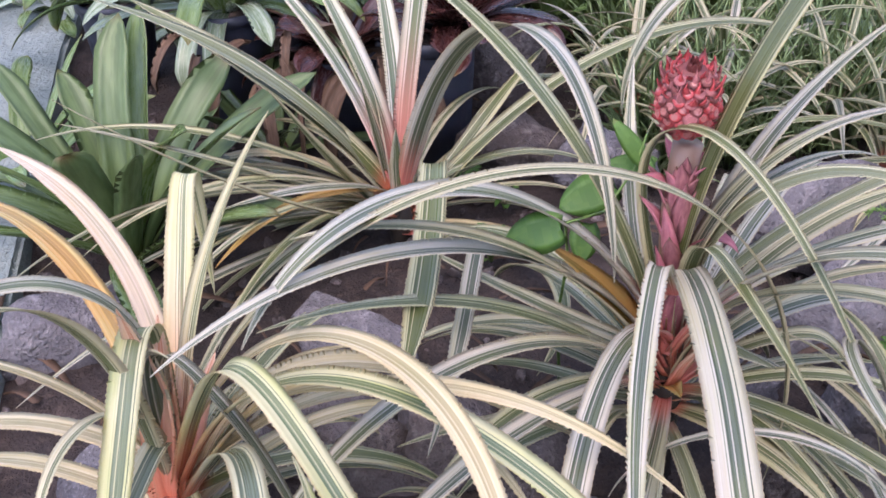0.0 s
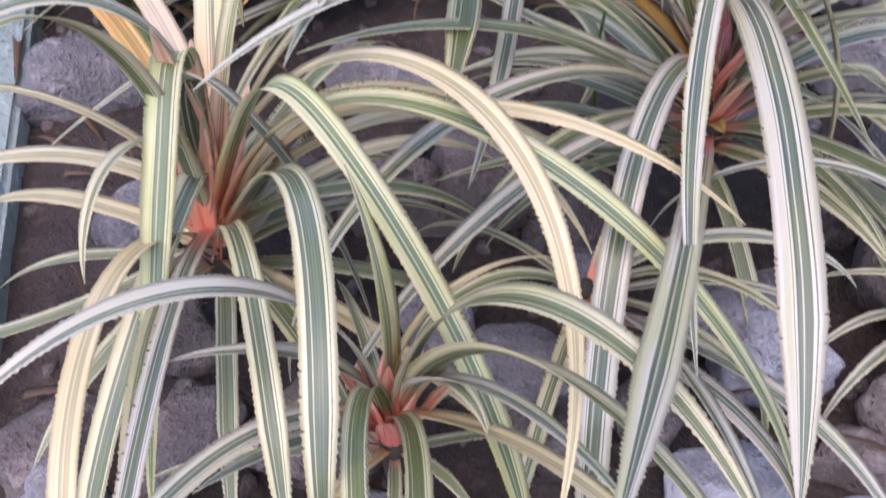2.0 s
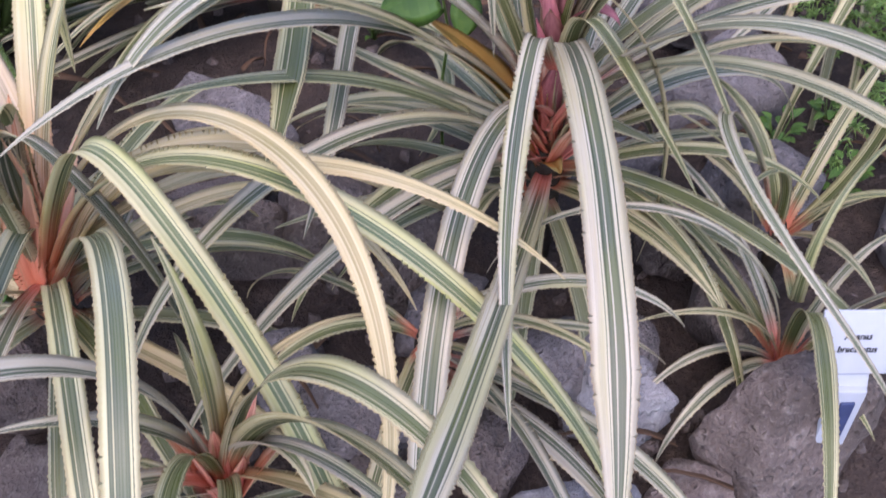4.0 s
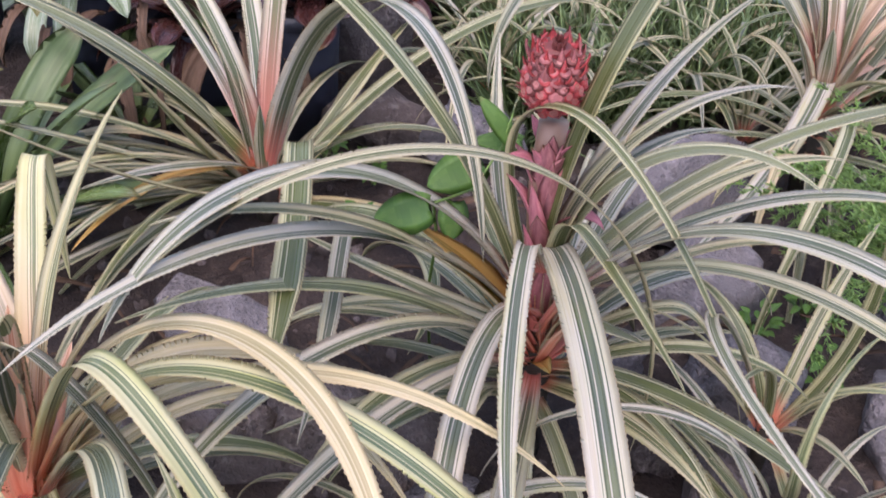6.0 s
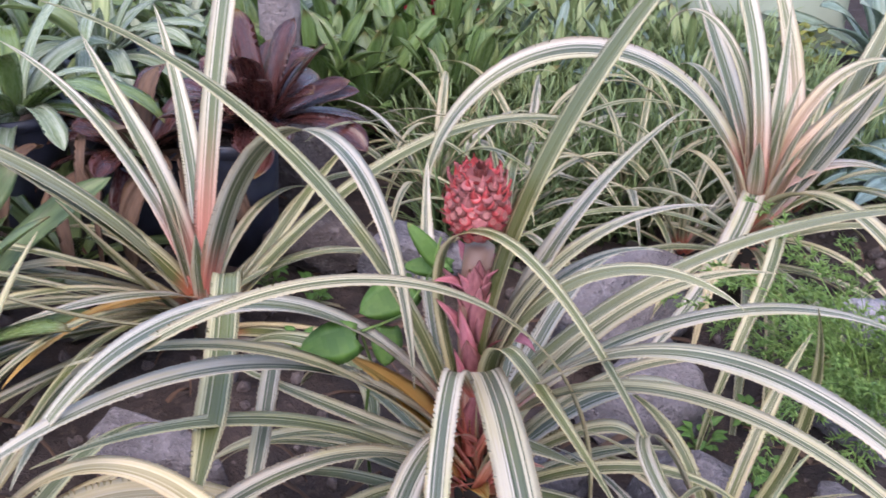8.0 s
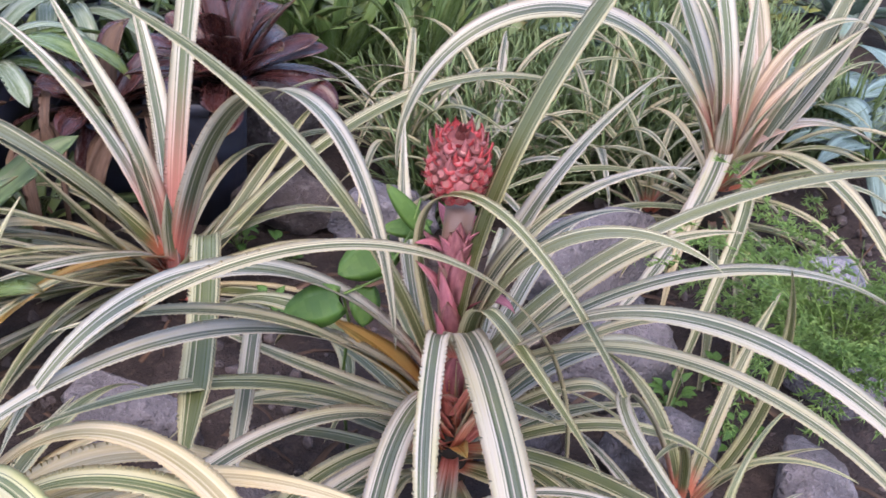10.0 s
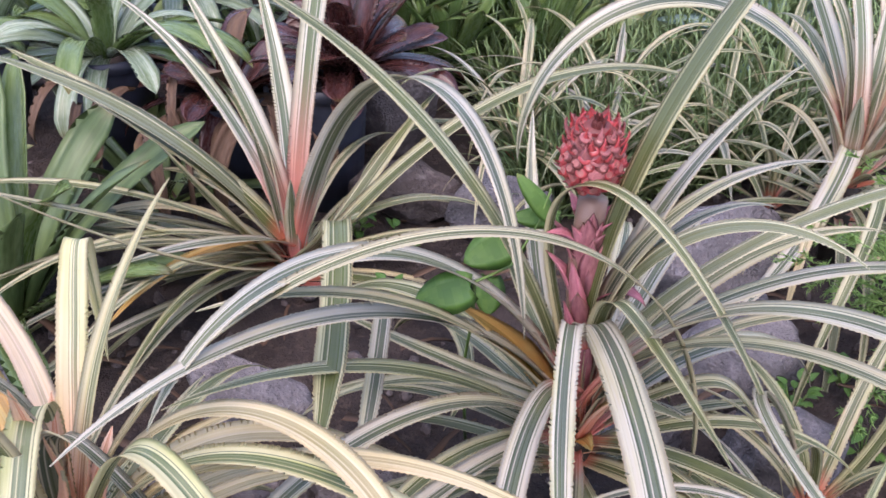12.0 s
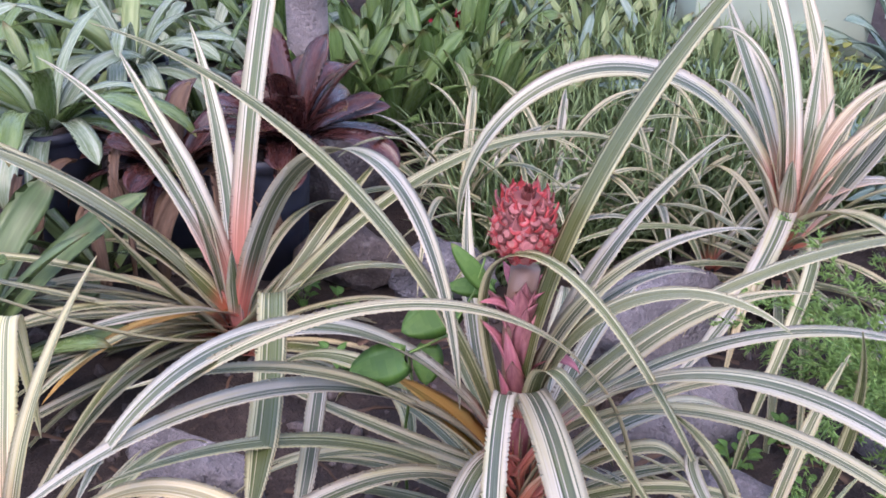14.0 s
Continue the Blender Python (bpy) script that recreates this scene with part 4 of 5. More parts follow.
leaf(seedling, WHITE_BLADE, 187.6, 48.8, 0.285, 109.3, 1.43, 20.4, 0.0163)
leaf(seedling, GREEN_BLADE, -121.0, 88.7, 0.703, 172.3, 1.22, 26.8, 0.0237)
fill_leaves(seedling, random.Random(108), 6, STRIPED, (40, 80), (0.2, 0.34), (40, 90), (0.014, 0.02))

side_shoot = pineapple((0.69, 1.16, 0.2), "orange-hearted young pineapple plant beside the rocks")
core(side_shoot, 0.10, 0.014)
leaf(side_shoot, WHITE_BLADE, -187.8, 77.0, 1.087, 156.8, 1.35, 173.8, 0.0173)
leaf(side_shoot, GREEN_BLADE, 5.2, 44.4, 0.476, -72.0, 1.06, 19.5, 0.0267)
leaf(side_shoot, YELLOW_BLADE, -95.9, 6.1, 0.597, -176.4, 1.48, -61.9, 0.0179)
fill_leaves(side_shoot, random.Random(109), 8, (YELLOW_BLADE, GREEN_BLADE, CREAM_BLADE), (45, 82), (0.22, 0.4), (30, 90), (0.016, 0.024))


# ---- the red fruit on its stalk ----
def fruitlet_mesh():
    """One berry of the fruit: a rounded swelling with a flat cap."""
    bm = bmesh.new()
    rings = []
    for r, z in ((1.0, -0.35), (1.02, 0.0), (0.9, 0.42), (0.62, 0.72), (0.5, 0.74), (0.22, 0.66)):
        rings.append([bm.verts.new((r * math.cos(t) * (1 + 0.05 * math.sin(3 * t)), r * math.sin(t), z)) for t in (math.pi * 2 * i / 10 for i in range(10))])
    for a, b in zip(rings, rings[1:]):
        for i in range(10):
            bm.faces.new((a[i], a[(i + 1) % 10], b[(i + 1) % 10], b[i]))
    bm.faces.new(rings[-1])
    return bm


def spike_mesh():
    """The pointed bract under a berry."""
    bm = bmesh.new()
    rows = []
    for s, w, h in ((0, 0.75, 0.0), (0.35, 0.7, 0.25), (0.7, 0.42, 0.42), (1.0, 0.14, 0.75), (1.25, 0.02, 1.15)):
        rows.append([bm.verts.new((u * w, s * 1.6, h + 0.18 * abs(u))) for u in (-1, 0, 1)] + [bm.verts.new((0, s * 1.6, h - 0.16))])
    for a, b in zip(rows, rows[1:]):
        for i in range(4):
            bm.faces.new((a[i], b[i], b[(i + 1) % 4], a[(i + 1) % 4]))
    bm.faces.new(rows[0])
    bmesh.ops.recalc_face_normals(bm, faces=bm.faces)
    return bm


def build_fruit(plant, base, top):
    """Stalk, pink bracts and the fruit with its berries, spikes and short tuft; base and top in the plant's own space."""
    rng = random.Random(5)
    base, top = Vector(base), Vector(top)
    neck = base.lerp(top, 0.87)
    pts = [base.lerp(neck, i / 10) + Vector((0.006 * math.sin(i * 0.7), 0.004 * math.sin(i), 0)) for i in range(11)]
    part("stalk", tube(pts, 0.018, 0.021, 12), BRACT_MAUVE, plant, "pink and mauve flower stalk")
    d = (top - base).normalized()
    for frac, az, ln, w, el, bend in ((0.62, -30, 0.085, 0.030, 55, 110), (0.62, 165, 0.09, 0.030, 72, 20), (0.50, -120, 0.10, 0.034, 80, 10), (0.72, 150, 0.09, 0.028, 76, 25), (0.76, -20, 0.08, 0.026, 82, 10),
                                      (0.66, -95, 0.11, 0.030, 84, 5), (0.84, 185, 0.05, 0.022, 45, 40), (0.86, -60, 0.05, 0.02, 70, 20), (0.88, 20, 0.05, 0.02, 55, 40), (0.88, 110, 0.05, 0.02, 60, 30), (0.60, 60, 0.12, 0.03, 80, 20), (0.32, -70, 0.15, 0.042, 86, 4),
                                      (0.50, -150, 0.14, 0.040, 86, 4), (0.62, -40, 0.12, 0.042, 87, 4), (0.34, 200, 0.14, 0.042, 85, 6), (0.74, -110, 0.10, 0.042, 86, 4), (0.20, -95, 0.16, 0.044, 85, 4), (0.78, -75, 0.07, 0.024, 78, 20), (0.82, -140, 0.06, 0.022, 74, 15), (0.72, -60, 0.10, 0.036, 88, 2), (0.72, -130, 0.10, 0.036, 88, 2), (0.80, -95, 0.08, 0.030, 88, 2)):
        ob = part("bract", blade(az, el, ln, bend, 1.5, 0, w, n=16, teeth=0.0004, channel=0.35, shape="leaf", rng=rng), BRACT_PINK if el < 75 or ln == 0.14 else BRACT_MAUVE, plant, "bright pink bract" if el < 75 else "")
        a = radians(az)
        ob.location = base.lerp(neck, frac) + Vector((math.cos(a), math.sin(a), 0)) * 0.019
    # body
    R, Hh = 0.036, 0.049
    prof = [(R * 0.35 + R * 0.65 * math.sin(math.pi * (0.10 + 0.80 * i / 10)) ** 0.7 if 0 < i < 10 else R * 0.45, -Hh + 2 * Hh * i / 10) for i in range(11)]
    body = part("fruit", lathe(prof, 20), FRUITLET_BROWN, plant, "coral red pineapple fruit with dusty pink spikes")
    turn = Vector((0, 0, 1)).rotation_difference(Vector((d.x * 0.3, d.y * 0.3 - 0.22, 1)).normalized())
    body.rotation_mode = "QUATERNION"
    body.rotation_quaternion = turn
    body.location = top
    bm = fruitlet_mesh()
    mesh_a = bpy.data.meshes.new("fruitlet")
    bm.to_mesh(mesh_a)
    bm.free()
    mesh_b = mesh_a.copy()
    mesh_a.materials.append(FRUITLET_RED)
    mesh_b.materials.append(FRUITLET_BROWN)
    for me in (mesh_a, mesh_b):
        me.materials.append(EYE_GREY)
        for p in me.polygons:
            if p.center.z > 0.60 and p.center.xy.length < 0.5:
                p.material_index = 1
    mesh_c = mesh_a.copy()
    mesh_c.materials.clear()
    mesh_c.materials.append(FRUIT_BRACT)
    mesh_c.materials.append(EYE_GREY)
    sm = spike_mesh()
    mesh_s = bpy.data.meshes.new("spike")
    sm.to_mesh(mesh_s)
    sm.free()
    mesh_t = mesh_s.copy()
    mesh_s.materials.append(FRUIT_BRACT)
    mesh_t.materials.append(FRUITLET_RED)
    for me in (mesh_a, mesh_b, mesh_c, mesh_s, mesh_t):
        for p in me.polygons:
            p.use_smooth = True
    rows = 8
    for j in range(rows):
        t = (j + 0.5) / rows
        z = -Hh + 2 * Hh * t
        r = R * (0.35 + 0.65 * math.sin(math.pi * (0.10 + 0.80 * t)) ** 0.7)
        count = 13 if 0 < j < rows - 1 else 9
        for i in range(count):
            a = 2 * math.pi * (i + 0.5 * (j % 2)) / count + rng.uniform(-0.05, 0.05)
            tilt = 80 - 75 * (t - 0.30)
            s = rng.uniform(0.0082, 0.0112) * (0.85 if j in (0, rows - 1) else 1.12 if j < 4 else 0.9)
            ob = new("fruitlet", mesh_a if rng.random() < (0.75 if j < 5 else 0.35) else (mesh_b if rng.random() < 0.7 else mesh_c))
            ob.parent = body
            place = Matrix.Rotation(a, 4, "Z") @ Matrix.Translation((r, 0, z)) @ Matrix.Rotation(radians(tilt), 4, "Y") @ Matrix.Diagonal((s, s, s * rng.uniform(0.85, 1.1) * (1 if j < 5 else 0.5), 1))
            ob.matrix_basis = place
            sp = new("spike", mesh_s if rng.random() < (0.7 if j < 4 else 0.45) else mesh_t)
            sp.parent = body
            k = s * (rng.uniform(0.5, 0.8) if j < 5 else rng.uniform(1.05, 1.5))
            sp.matrix_basis = Matrix.Rotation(a + rng.uniform(-0.12, 0.12), 4, "Z") @ Matrix.Translation((r + s * 0.2, 0, z - s * 0.75)) @ Matrix.Rotation(radians(rng.uniform(-20, 5) - (0 if j < 4 else 12 * (j - 2))), 4, "Y") @ Matrix.Rotation(radians(-90), 4, "Z") @ Matrix.Diagonal((k, k * 1.1, k, 1))
    # short tuft round a dark hollow
    for i in range(42):
        ring = i % 3
        az = i * 137.5
        ob = part("crown_leaf", blade(az, 100 - 22 * ring + rng.uniform(-8, 8), rng.uniform(0.012, 0.022), rng.uniform(-10, 30), 1.2, 0, 0.010, n=8, teeth=0.0003, channel=0.3, shape="leaf", rng=rng),
                  (FRUITLET_BROWN, FRUITLET_RED, FRUIT_BRACT)[ring], body)
        a = radians(az)
        rr = 0.010 + 0.009 * ring
        ob.location = (rr * math.cos(a), rr * math.sin(a), Hh * (0.92 - 0.14 * ring))


build_fruit(fruiting, (0.0, 0.0, -0.02), (0.006, 0.06, 0.462))


# ---- other plants and things of the bed ----
def rosette(name, at, label, category, group, material, count, length, width, el, bend, seed, shape="strap", power=1.4, r=0.02, n=14, turn=0.0, channel=0.2, second=None, z=0.0):
    """A rosette of broad leaves."""
    rng = random.Random(seed)
    plant = thing(name, at, label, category, group)
    for i in range(count):
        t = (i + rng.random() * 0.6) / count
        az = turn + i * 137.5 + rng.uniform(-15, 15)
        mat = second if second and rng.random() < 0.35 else material
        bm = blade(az, el[0] + (el[1] - el[0]) * t + rng.uniform(-6, 6), rng.uniform(*length), rng.uniform(*bend), power, rng.uniform(-20, 20), rng.uniform(*width),
                   rng.uniform(-18, 18), rng.uniform(-30, 30), n=n, teeth=0.0002, channel=channel, shape=shape, foot=0.6, rng=rng)
        ob = part("leaf", bm, mat, plant)
        a = radians(az)
        ob.location = (r * math.cos(a), r * math.sin(a), z)
    return plant


# green bromeliad behind the yellowing plant
rosette("bromeliad", (-0.66, 1.93, 0.11), "glossy mid-green bromeliad with broad straps in the bed", "bromeliad", "", BROMELIAD_SAGE, 20, (0.40, 0.56), (0.062, 0.078), (30, 84), (8, 55), 31, r=0.03, n=18, second=BROMELIAD_GREEN, channel=0.3)
rosette("bromeliad", (-0.98, 2.25, 0.11), "green bromeliad with arching straps beside the concrete path", "bromeliad", "", BROMELIAD_BRIGHT, 14, (0.34, 0.46), (0.036, 0.05), (20, 70), (30, 80), 32, r=0.03, n=16, second=BROMELIAD_GREEN)
rosette("bromeliad", (-0.40, 2.35, 0.11), "green bromeliad growing among dark pots", "bromeliad", "", BROMELIAD_SAGE, 12, (0.24, 0.36), (0.036, 0.05), (15, 70), (10, 50), 33, r=0.03, n=16, second=BROMELIAD_SHADED)


def pot(at, radius, height, label):
    x, y, z = at
    p = thing("plant_pot", at, label, "plant pot", "black pots")
    t = 0.006
    prof = [(radius * 0.78, 0.0), (radius * 0.97, height * 0.90), (radius * 0.97, height * 0.905), (radius * 1.06, height * 0.91), (radius * 1.06, height), (radius * 0.98, height), (radius * 0.93, height * 0.88), (radius * 0.72, t), ]
    part("pot_body", lathe(prof, 28), POT_BLACK, p)
    part("potting_soil", lathe([(radius * 0.9, height * 0.80), (radius * 0.9, height * 0.86), (radius * 0.3, height * 0.88)], 20), SOIL, p, "dark potting soil")
    return p


pot((0.0, 2.36, 0.08), 0.098, 0.34, "tall black plastic pot holding a purple bromeliad")
pot((-0.24, 2.50, 0.08), 0.10, 0.24, "black plastic pot among dry leaves")
pot((-0.52, 2.62, 0.08), 0.11, 0.32, "black plastic pot holding a striped bromeliad")
rosette("bromeliad", (0.06, 2.42, 0.40), "dark purple bromeliad in a tall black pot", "bromeliad", "purple bromeliads", PURPLE_BLADE, 30, (0.18, 0.27), (0.058, 0.074), (8, 80), (10, 60), 34, r=0.025, n=16, second=None)
rosette("bromeliad", (-0.24, 2.50, 0.30), "dark purple bromeliad with drooping lower leaves", "bromeliad", "purple bromeliads", PURPLE_BLADE, 26, (0.20, 0.30), (0.050, 0.064), (0, 70), (20, 90), 35, r=0.025, n=14, second=DRY_BLADE)
rosette("bromeliad", (-0.52, 2.62, 0.38), "green and cream striped bromeliad drooping from a pot", "bromeliad", "striped bromeliads", BROMELIAD_PALE, 26, (0.28, 0.40), (0.044, 0.058), (5, 75), (50, 130), 36, r=0.03, n=18, second=BROMELIAD_GREEN)
rosette("bromeliad", (-0.36, 3.02, 0.36), "cream striped bromeliad behind the dark pots", "bromeliad", "striped bromeliads", BROMELIAD_PALE, 24, (0.28, 0.40), (0.044, 0.058), (10, 80), (50, 130), 37, r=0.03, n=18, second=BROMELIAD_LIME)
rosette("bromeliad", (-0.85, 2.80, 0.34), "green and cream striped bromeliad beside the path", "bromeliad", "striped bromeliads", BROMELIAD_PALE, 22, (0.28, 0.42), (0.044, 0.058), (5, 75), (50, 130), 38, r=0.03, n=18, second=BROMELIAD_GREEN)
pot((-0.36, 3.02, 0.08), 0.10, 0.30, "black plastic pot behind the purple bromeliad")
pot((-0.85, 2.80, 0.08), 0.10, 0.28, "black plastic pot beside the path")

# dry leaves hanging between the pots
for i, (x, y, z, az) in enumerate(((-0.36, 2.36, 0.36, -60), (-0.44, 2.40, 0.38, -120), (-0.30, 2.34, 0.34, -90), (-0.12, 2.32, 0.36, -80), (-0.50, 2.44, 0.36, -100), (-0.16, 2.34, 0.32, -130), (-0.40, 2.30, 0.33, -75), (-0.56, 2.40, 0.35, -85), (-0.22, 2.38, 0.30, -105), (-0.34, 2.42, 0.40, -95), (-0.08, 2.40, 0.33, -60), (-0.62, 2.48, 0.37, -110))):
    ob = part("dry_leaf", blade(az, 10 + (i * 17) % 30, 0.17 + 0.013 * ((i * 5) % 11), 110, 0.8, (i * 37) % 50 - 25, 0.020 + 0.0022 * ((i * 7) % 12), (i * 29) % 60 - 30, (i * 53) % 120 - 60, n=14, teeth=0.0005, channel=0.4, shape="strap", rng=random.Random(i)), DRY_BLADE, None)
    ob.location = (x, y, z)
    tagged(ob, "withered brown leaf hanging beside black pots", "dry leaf", "dry hanging leaves")


def scatter(name, label, group, material, second, spots, count, length, width, el, bend, seed, n=10, shape="strap"):
    """One rosette, then turned copies of it at the other spots."""
    first = None
    rng = random.Random(seed)
    for x, y, z in spots:
        if first is None or rng.random() < 0.25:
            first = rosette(name, (x, y, z), label, "bromeliad", group, material, count, length, width, el, bend, seed + int(x * 100), n=n, shape=shape, second=second)
        else:
            copy_thing(first, pose(x, y, z, rng.uniform(-8, 8), rng.uniform(-8, 8), rng.uniform(0, 360)))


def patch(seed, count, x0, x1, y0, y1, gap):
    """Spots spread over a patch of ground, none too close to another."""
    rng = random.Random(seed)
    out = []
    for _ in range(count * 30):
        x, y = rng.uniform(x0, x1), rng.uniform(y0, y1)
        if all((x - a) ** 2 + (y - b) ** 2 > gap * gap for a, b, _ in out):
            out.append((x, y, 0.10))
        if len(out) >= count:
            break
    return out


scatter("bromeliad", "deep green bromeliad with pointed broad leaves", "deep green bromeliads", BROMELIAD_BRIGHT, BROMELIAD_GREEN,
        [(0.36, 2.98, 0.10), (0.52, 3.15, 0.10), (0.30, 3.30, 0.10), (0.22, 3.05, 0.12), (0.62, 2.95, 0.10)] + patch(41, 7, 0.0, 1.0, 3.3, 4.2, 0.28), 20, (0.28, 0.42), (0.046, 0.062), (48, 88), (8, 60), 42, n=12)
scatter("bromeliad", "small olive bromeliad in a dense planting", "olive bromeliads", BROMELIAD_LIME, BROMELIAD_GREY, patch(43, 34, 0.62, 1.42, 2.95, 4.4, 0.17), 18, (0.18, 0.32), (0.024, 0.036), (42, 90), (4, 55), 44, n=9)
scatter("bromeliad", "green bromeliad at the back of the garden", "back row bromeliads", BROMELIAD_GREEN, BROMELIAD_PALE, patch(45, 26, -1.7, 0.1, 3.1, 4.8, 0.30), 20, (0.28, 0.42), (0.042, 0.058), (20, 84), (30, 100), 46, n=10)
scatter("bromeliad", "green bromeliad in the far planting", "far bromeliads", BROMELIAD_GREEN, BROMELIAD_LIME, patch(47, 30, -1.8, 2.6, 4.5, 6.0, 0.36), 18, (0.32, 0.46), (0.042, 0.056), (20, 82), (30, 80), 48, n=8)
rosette("bromeliad", (0.66, 3.62, 0.14), "crimson bromeliad flowering among green ones", "bromeliad", "", RED_BLADE, 16, (0.14, 0.22), (0.03, 0.04), (30, 85), (10, 50), 49, n=10)


def thin_clump(at, label, group, mats, count, length, width, seed, bend=(60, 130), el=(35, 86)):
    rng = random.Random(seed)
    plant = thing("pineapple_plant", at, label, "pineapple plant", group)
    fill_leaves(plant, rng, count, mats, el, length, bend, width, n=26, teeth=0.0006)
    return plant


clump = thin_clump((0.47, 2.42, 0.13), "slim variegated pineapple plant with arching narrow leaves", "slim striped plants", (CREAM_BLADE, GREEN_BLADE, WHITE_BLADE), 14, (0.40, 0.58), (0.017, 0.026), 51)
for i, (x, y, t, s) in enumerate(((0.74, 2.55, 40, 1.0), (0.95, 2.35, 130, 0.9), (1.18, 2.55, 210, 1.0), (0.62, 2.25, 300, 0.8), (1.02, 2.14, 260, 0.8), (1.38, 2.30, 80, 0.9), (0.56, 2.68, 160, 0.85))):
    c = copy_thing(clump, pose(x, y, 0.12, 0, 0, t))
    c.scale = (s, s, s)


def build_fine_leaves():
    """Dense thin grey-green leaves that fill the ground behind the fruit."""
    rng = random.Random(61)
    bm = bmesh.new()
    uvl = bm.loops.layers.uv.new("UVMap")
    for _ in range(7800):
        x = rng.uniform(0.45, 1.75)
        y = rng.uniform(2.1, 3.2) + 0.15 * x
        ln, w = rng.uniform(0.13, 0.30), rng.uniform(0.005, 0.010)
        a, e, bend = rng.uniform(0, 2 * math.pi), radians(rng.uniform(45, 90)), radians(rng.uniform(10, 80))
        p = Vector((x, y, 0.09))
        side = Vector((math.sin(a), -math.cos(a), 0))
        rows = []
        for i in range(6):
            t = i / 5
            ee = e - bend * t
            ww = w * (1 - 0.85 * t ** 1.5)
            rows.append([bm.verts.new(p + side * ww), bm.verts.new(p + Vector((0, 0, -0.001))), bm.verts.new(p - side * ww)])
            p = p + Vector((math.cos(a) * math.cos(ee), math.sin(a) * math.cos(ee), math.sin(ee))) * ln / 5
        for i in range(5):
            for j in range(3):
                f = bm.faces.new((rows[i][j], rows[i + 1][j], rows[i + 1][(j + 1) % 3], rows[i][(j + 1) % 3]))
                for lp in f.loops:
                    lp[uvl].uv = (0.3 + 0.2 * j, i / 6)
    tagged(part("thin_leaves", bm, GRASS_GREEN, None), "dense thin grey-green leaves behind the fruit", "undergrowth", kind="stuff")


build_fine_leaves()


def broad_leaf_plant(at, label, seed, count, length, width, material, turn=0.0):
    rng = random.Random(seed)
    plant = thing("broad_leaf_plant", at, label, "foliage plant", "teal broad-leaved plants")
    for i in range(count):
        az = turn + i * 137.5 + rng.uniform(-20, 20)
        h = rng.uniform(0.03, 0.13)
        a = radians(az)
        tip = Vector((math.cos(a) * 0.07, math.sin(a) * 0.07, h))
        part("leaf_stem", tube([(0, 0, 0), tip * 0.5 + Vector((0, 0, 0.02)), tip], 0.004, 0.0025, 5), STEM_GREEN, plant)
        ob = part("leaf", blade(az, rng.uniform(-5, 40), rng.uniform(*length), rng.uniform(30, 80), 1.2, rng.uniform(-15, 15), rng.uniform(*width), rng.uniform(-25, 25), n=14, teeth=0.0, channel=0.12, shape="leaf", rng=rng), material, plant)
        ob.location = tip
    return plant


for i, (x, y) in enumerate(((1.24, 2.86), (1.48, 2.72), (1.62, 2.50), (1.80, 2.70), (1.40, 2.98), (1.70, 2.28), (2.0, 2.5))):
    broad_leaf_plant((x, y, 0.10), "teal broad-leaved plant with pale veined leaves", 70 + i, 12, (0.16, 0.26), (0.07, 0.11), TEAL_LEAF, i * 50)

# olive shrub by the wall
shrub = thing("shrub", (1.74, 3.02, 0.10), "low olive-yellow shrub with small round leaves", "shrub")
_rng = random.Random(81)
for i in range(9):
    az = i * 40 + _rng.uniform(-10, 10)
    e = Vector((math.cos(radians(az)) * 0.08, math.sin(radians(az)) * 0.08, _rng.uniform(0.12, 0.2)))
    part("twig", tube([(0, 0, 0), e * 0.5, e], 0.004, 0.002, 5), STEM_DARK, shrub)
for i in range(70):
    v = Vector((_rng.gauss(0, 0.07), _rng.gauss(0, 0.06), _rng.uniform(0.06, 0.24)))
    ob = part("leaf", blade(_rng.uniform(0, 360), _rng.uniform(-10, 60), _rng.uniform(0.03, 0.05), 40, 1.2, 0, 0.028, n=5, teeth=0.0, shape="leaf", rng=_rng), SHRUB_OLIVE, shrub)
    ob.location = v


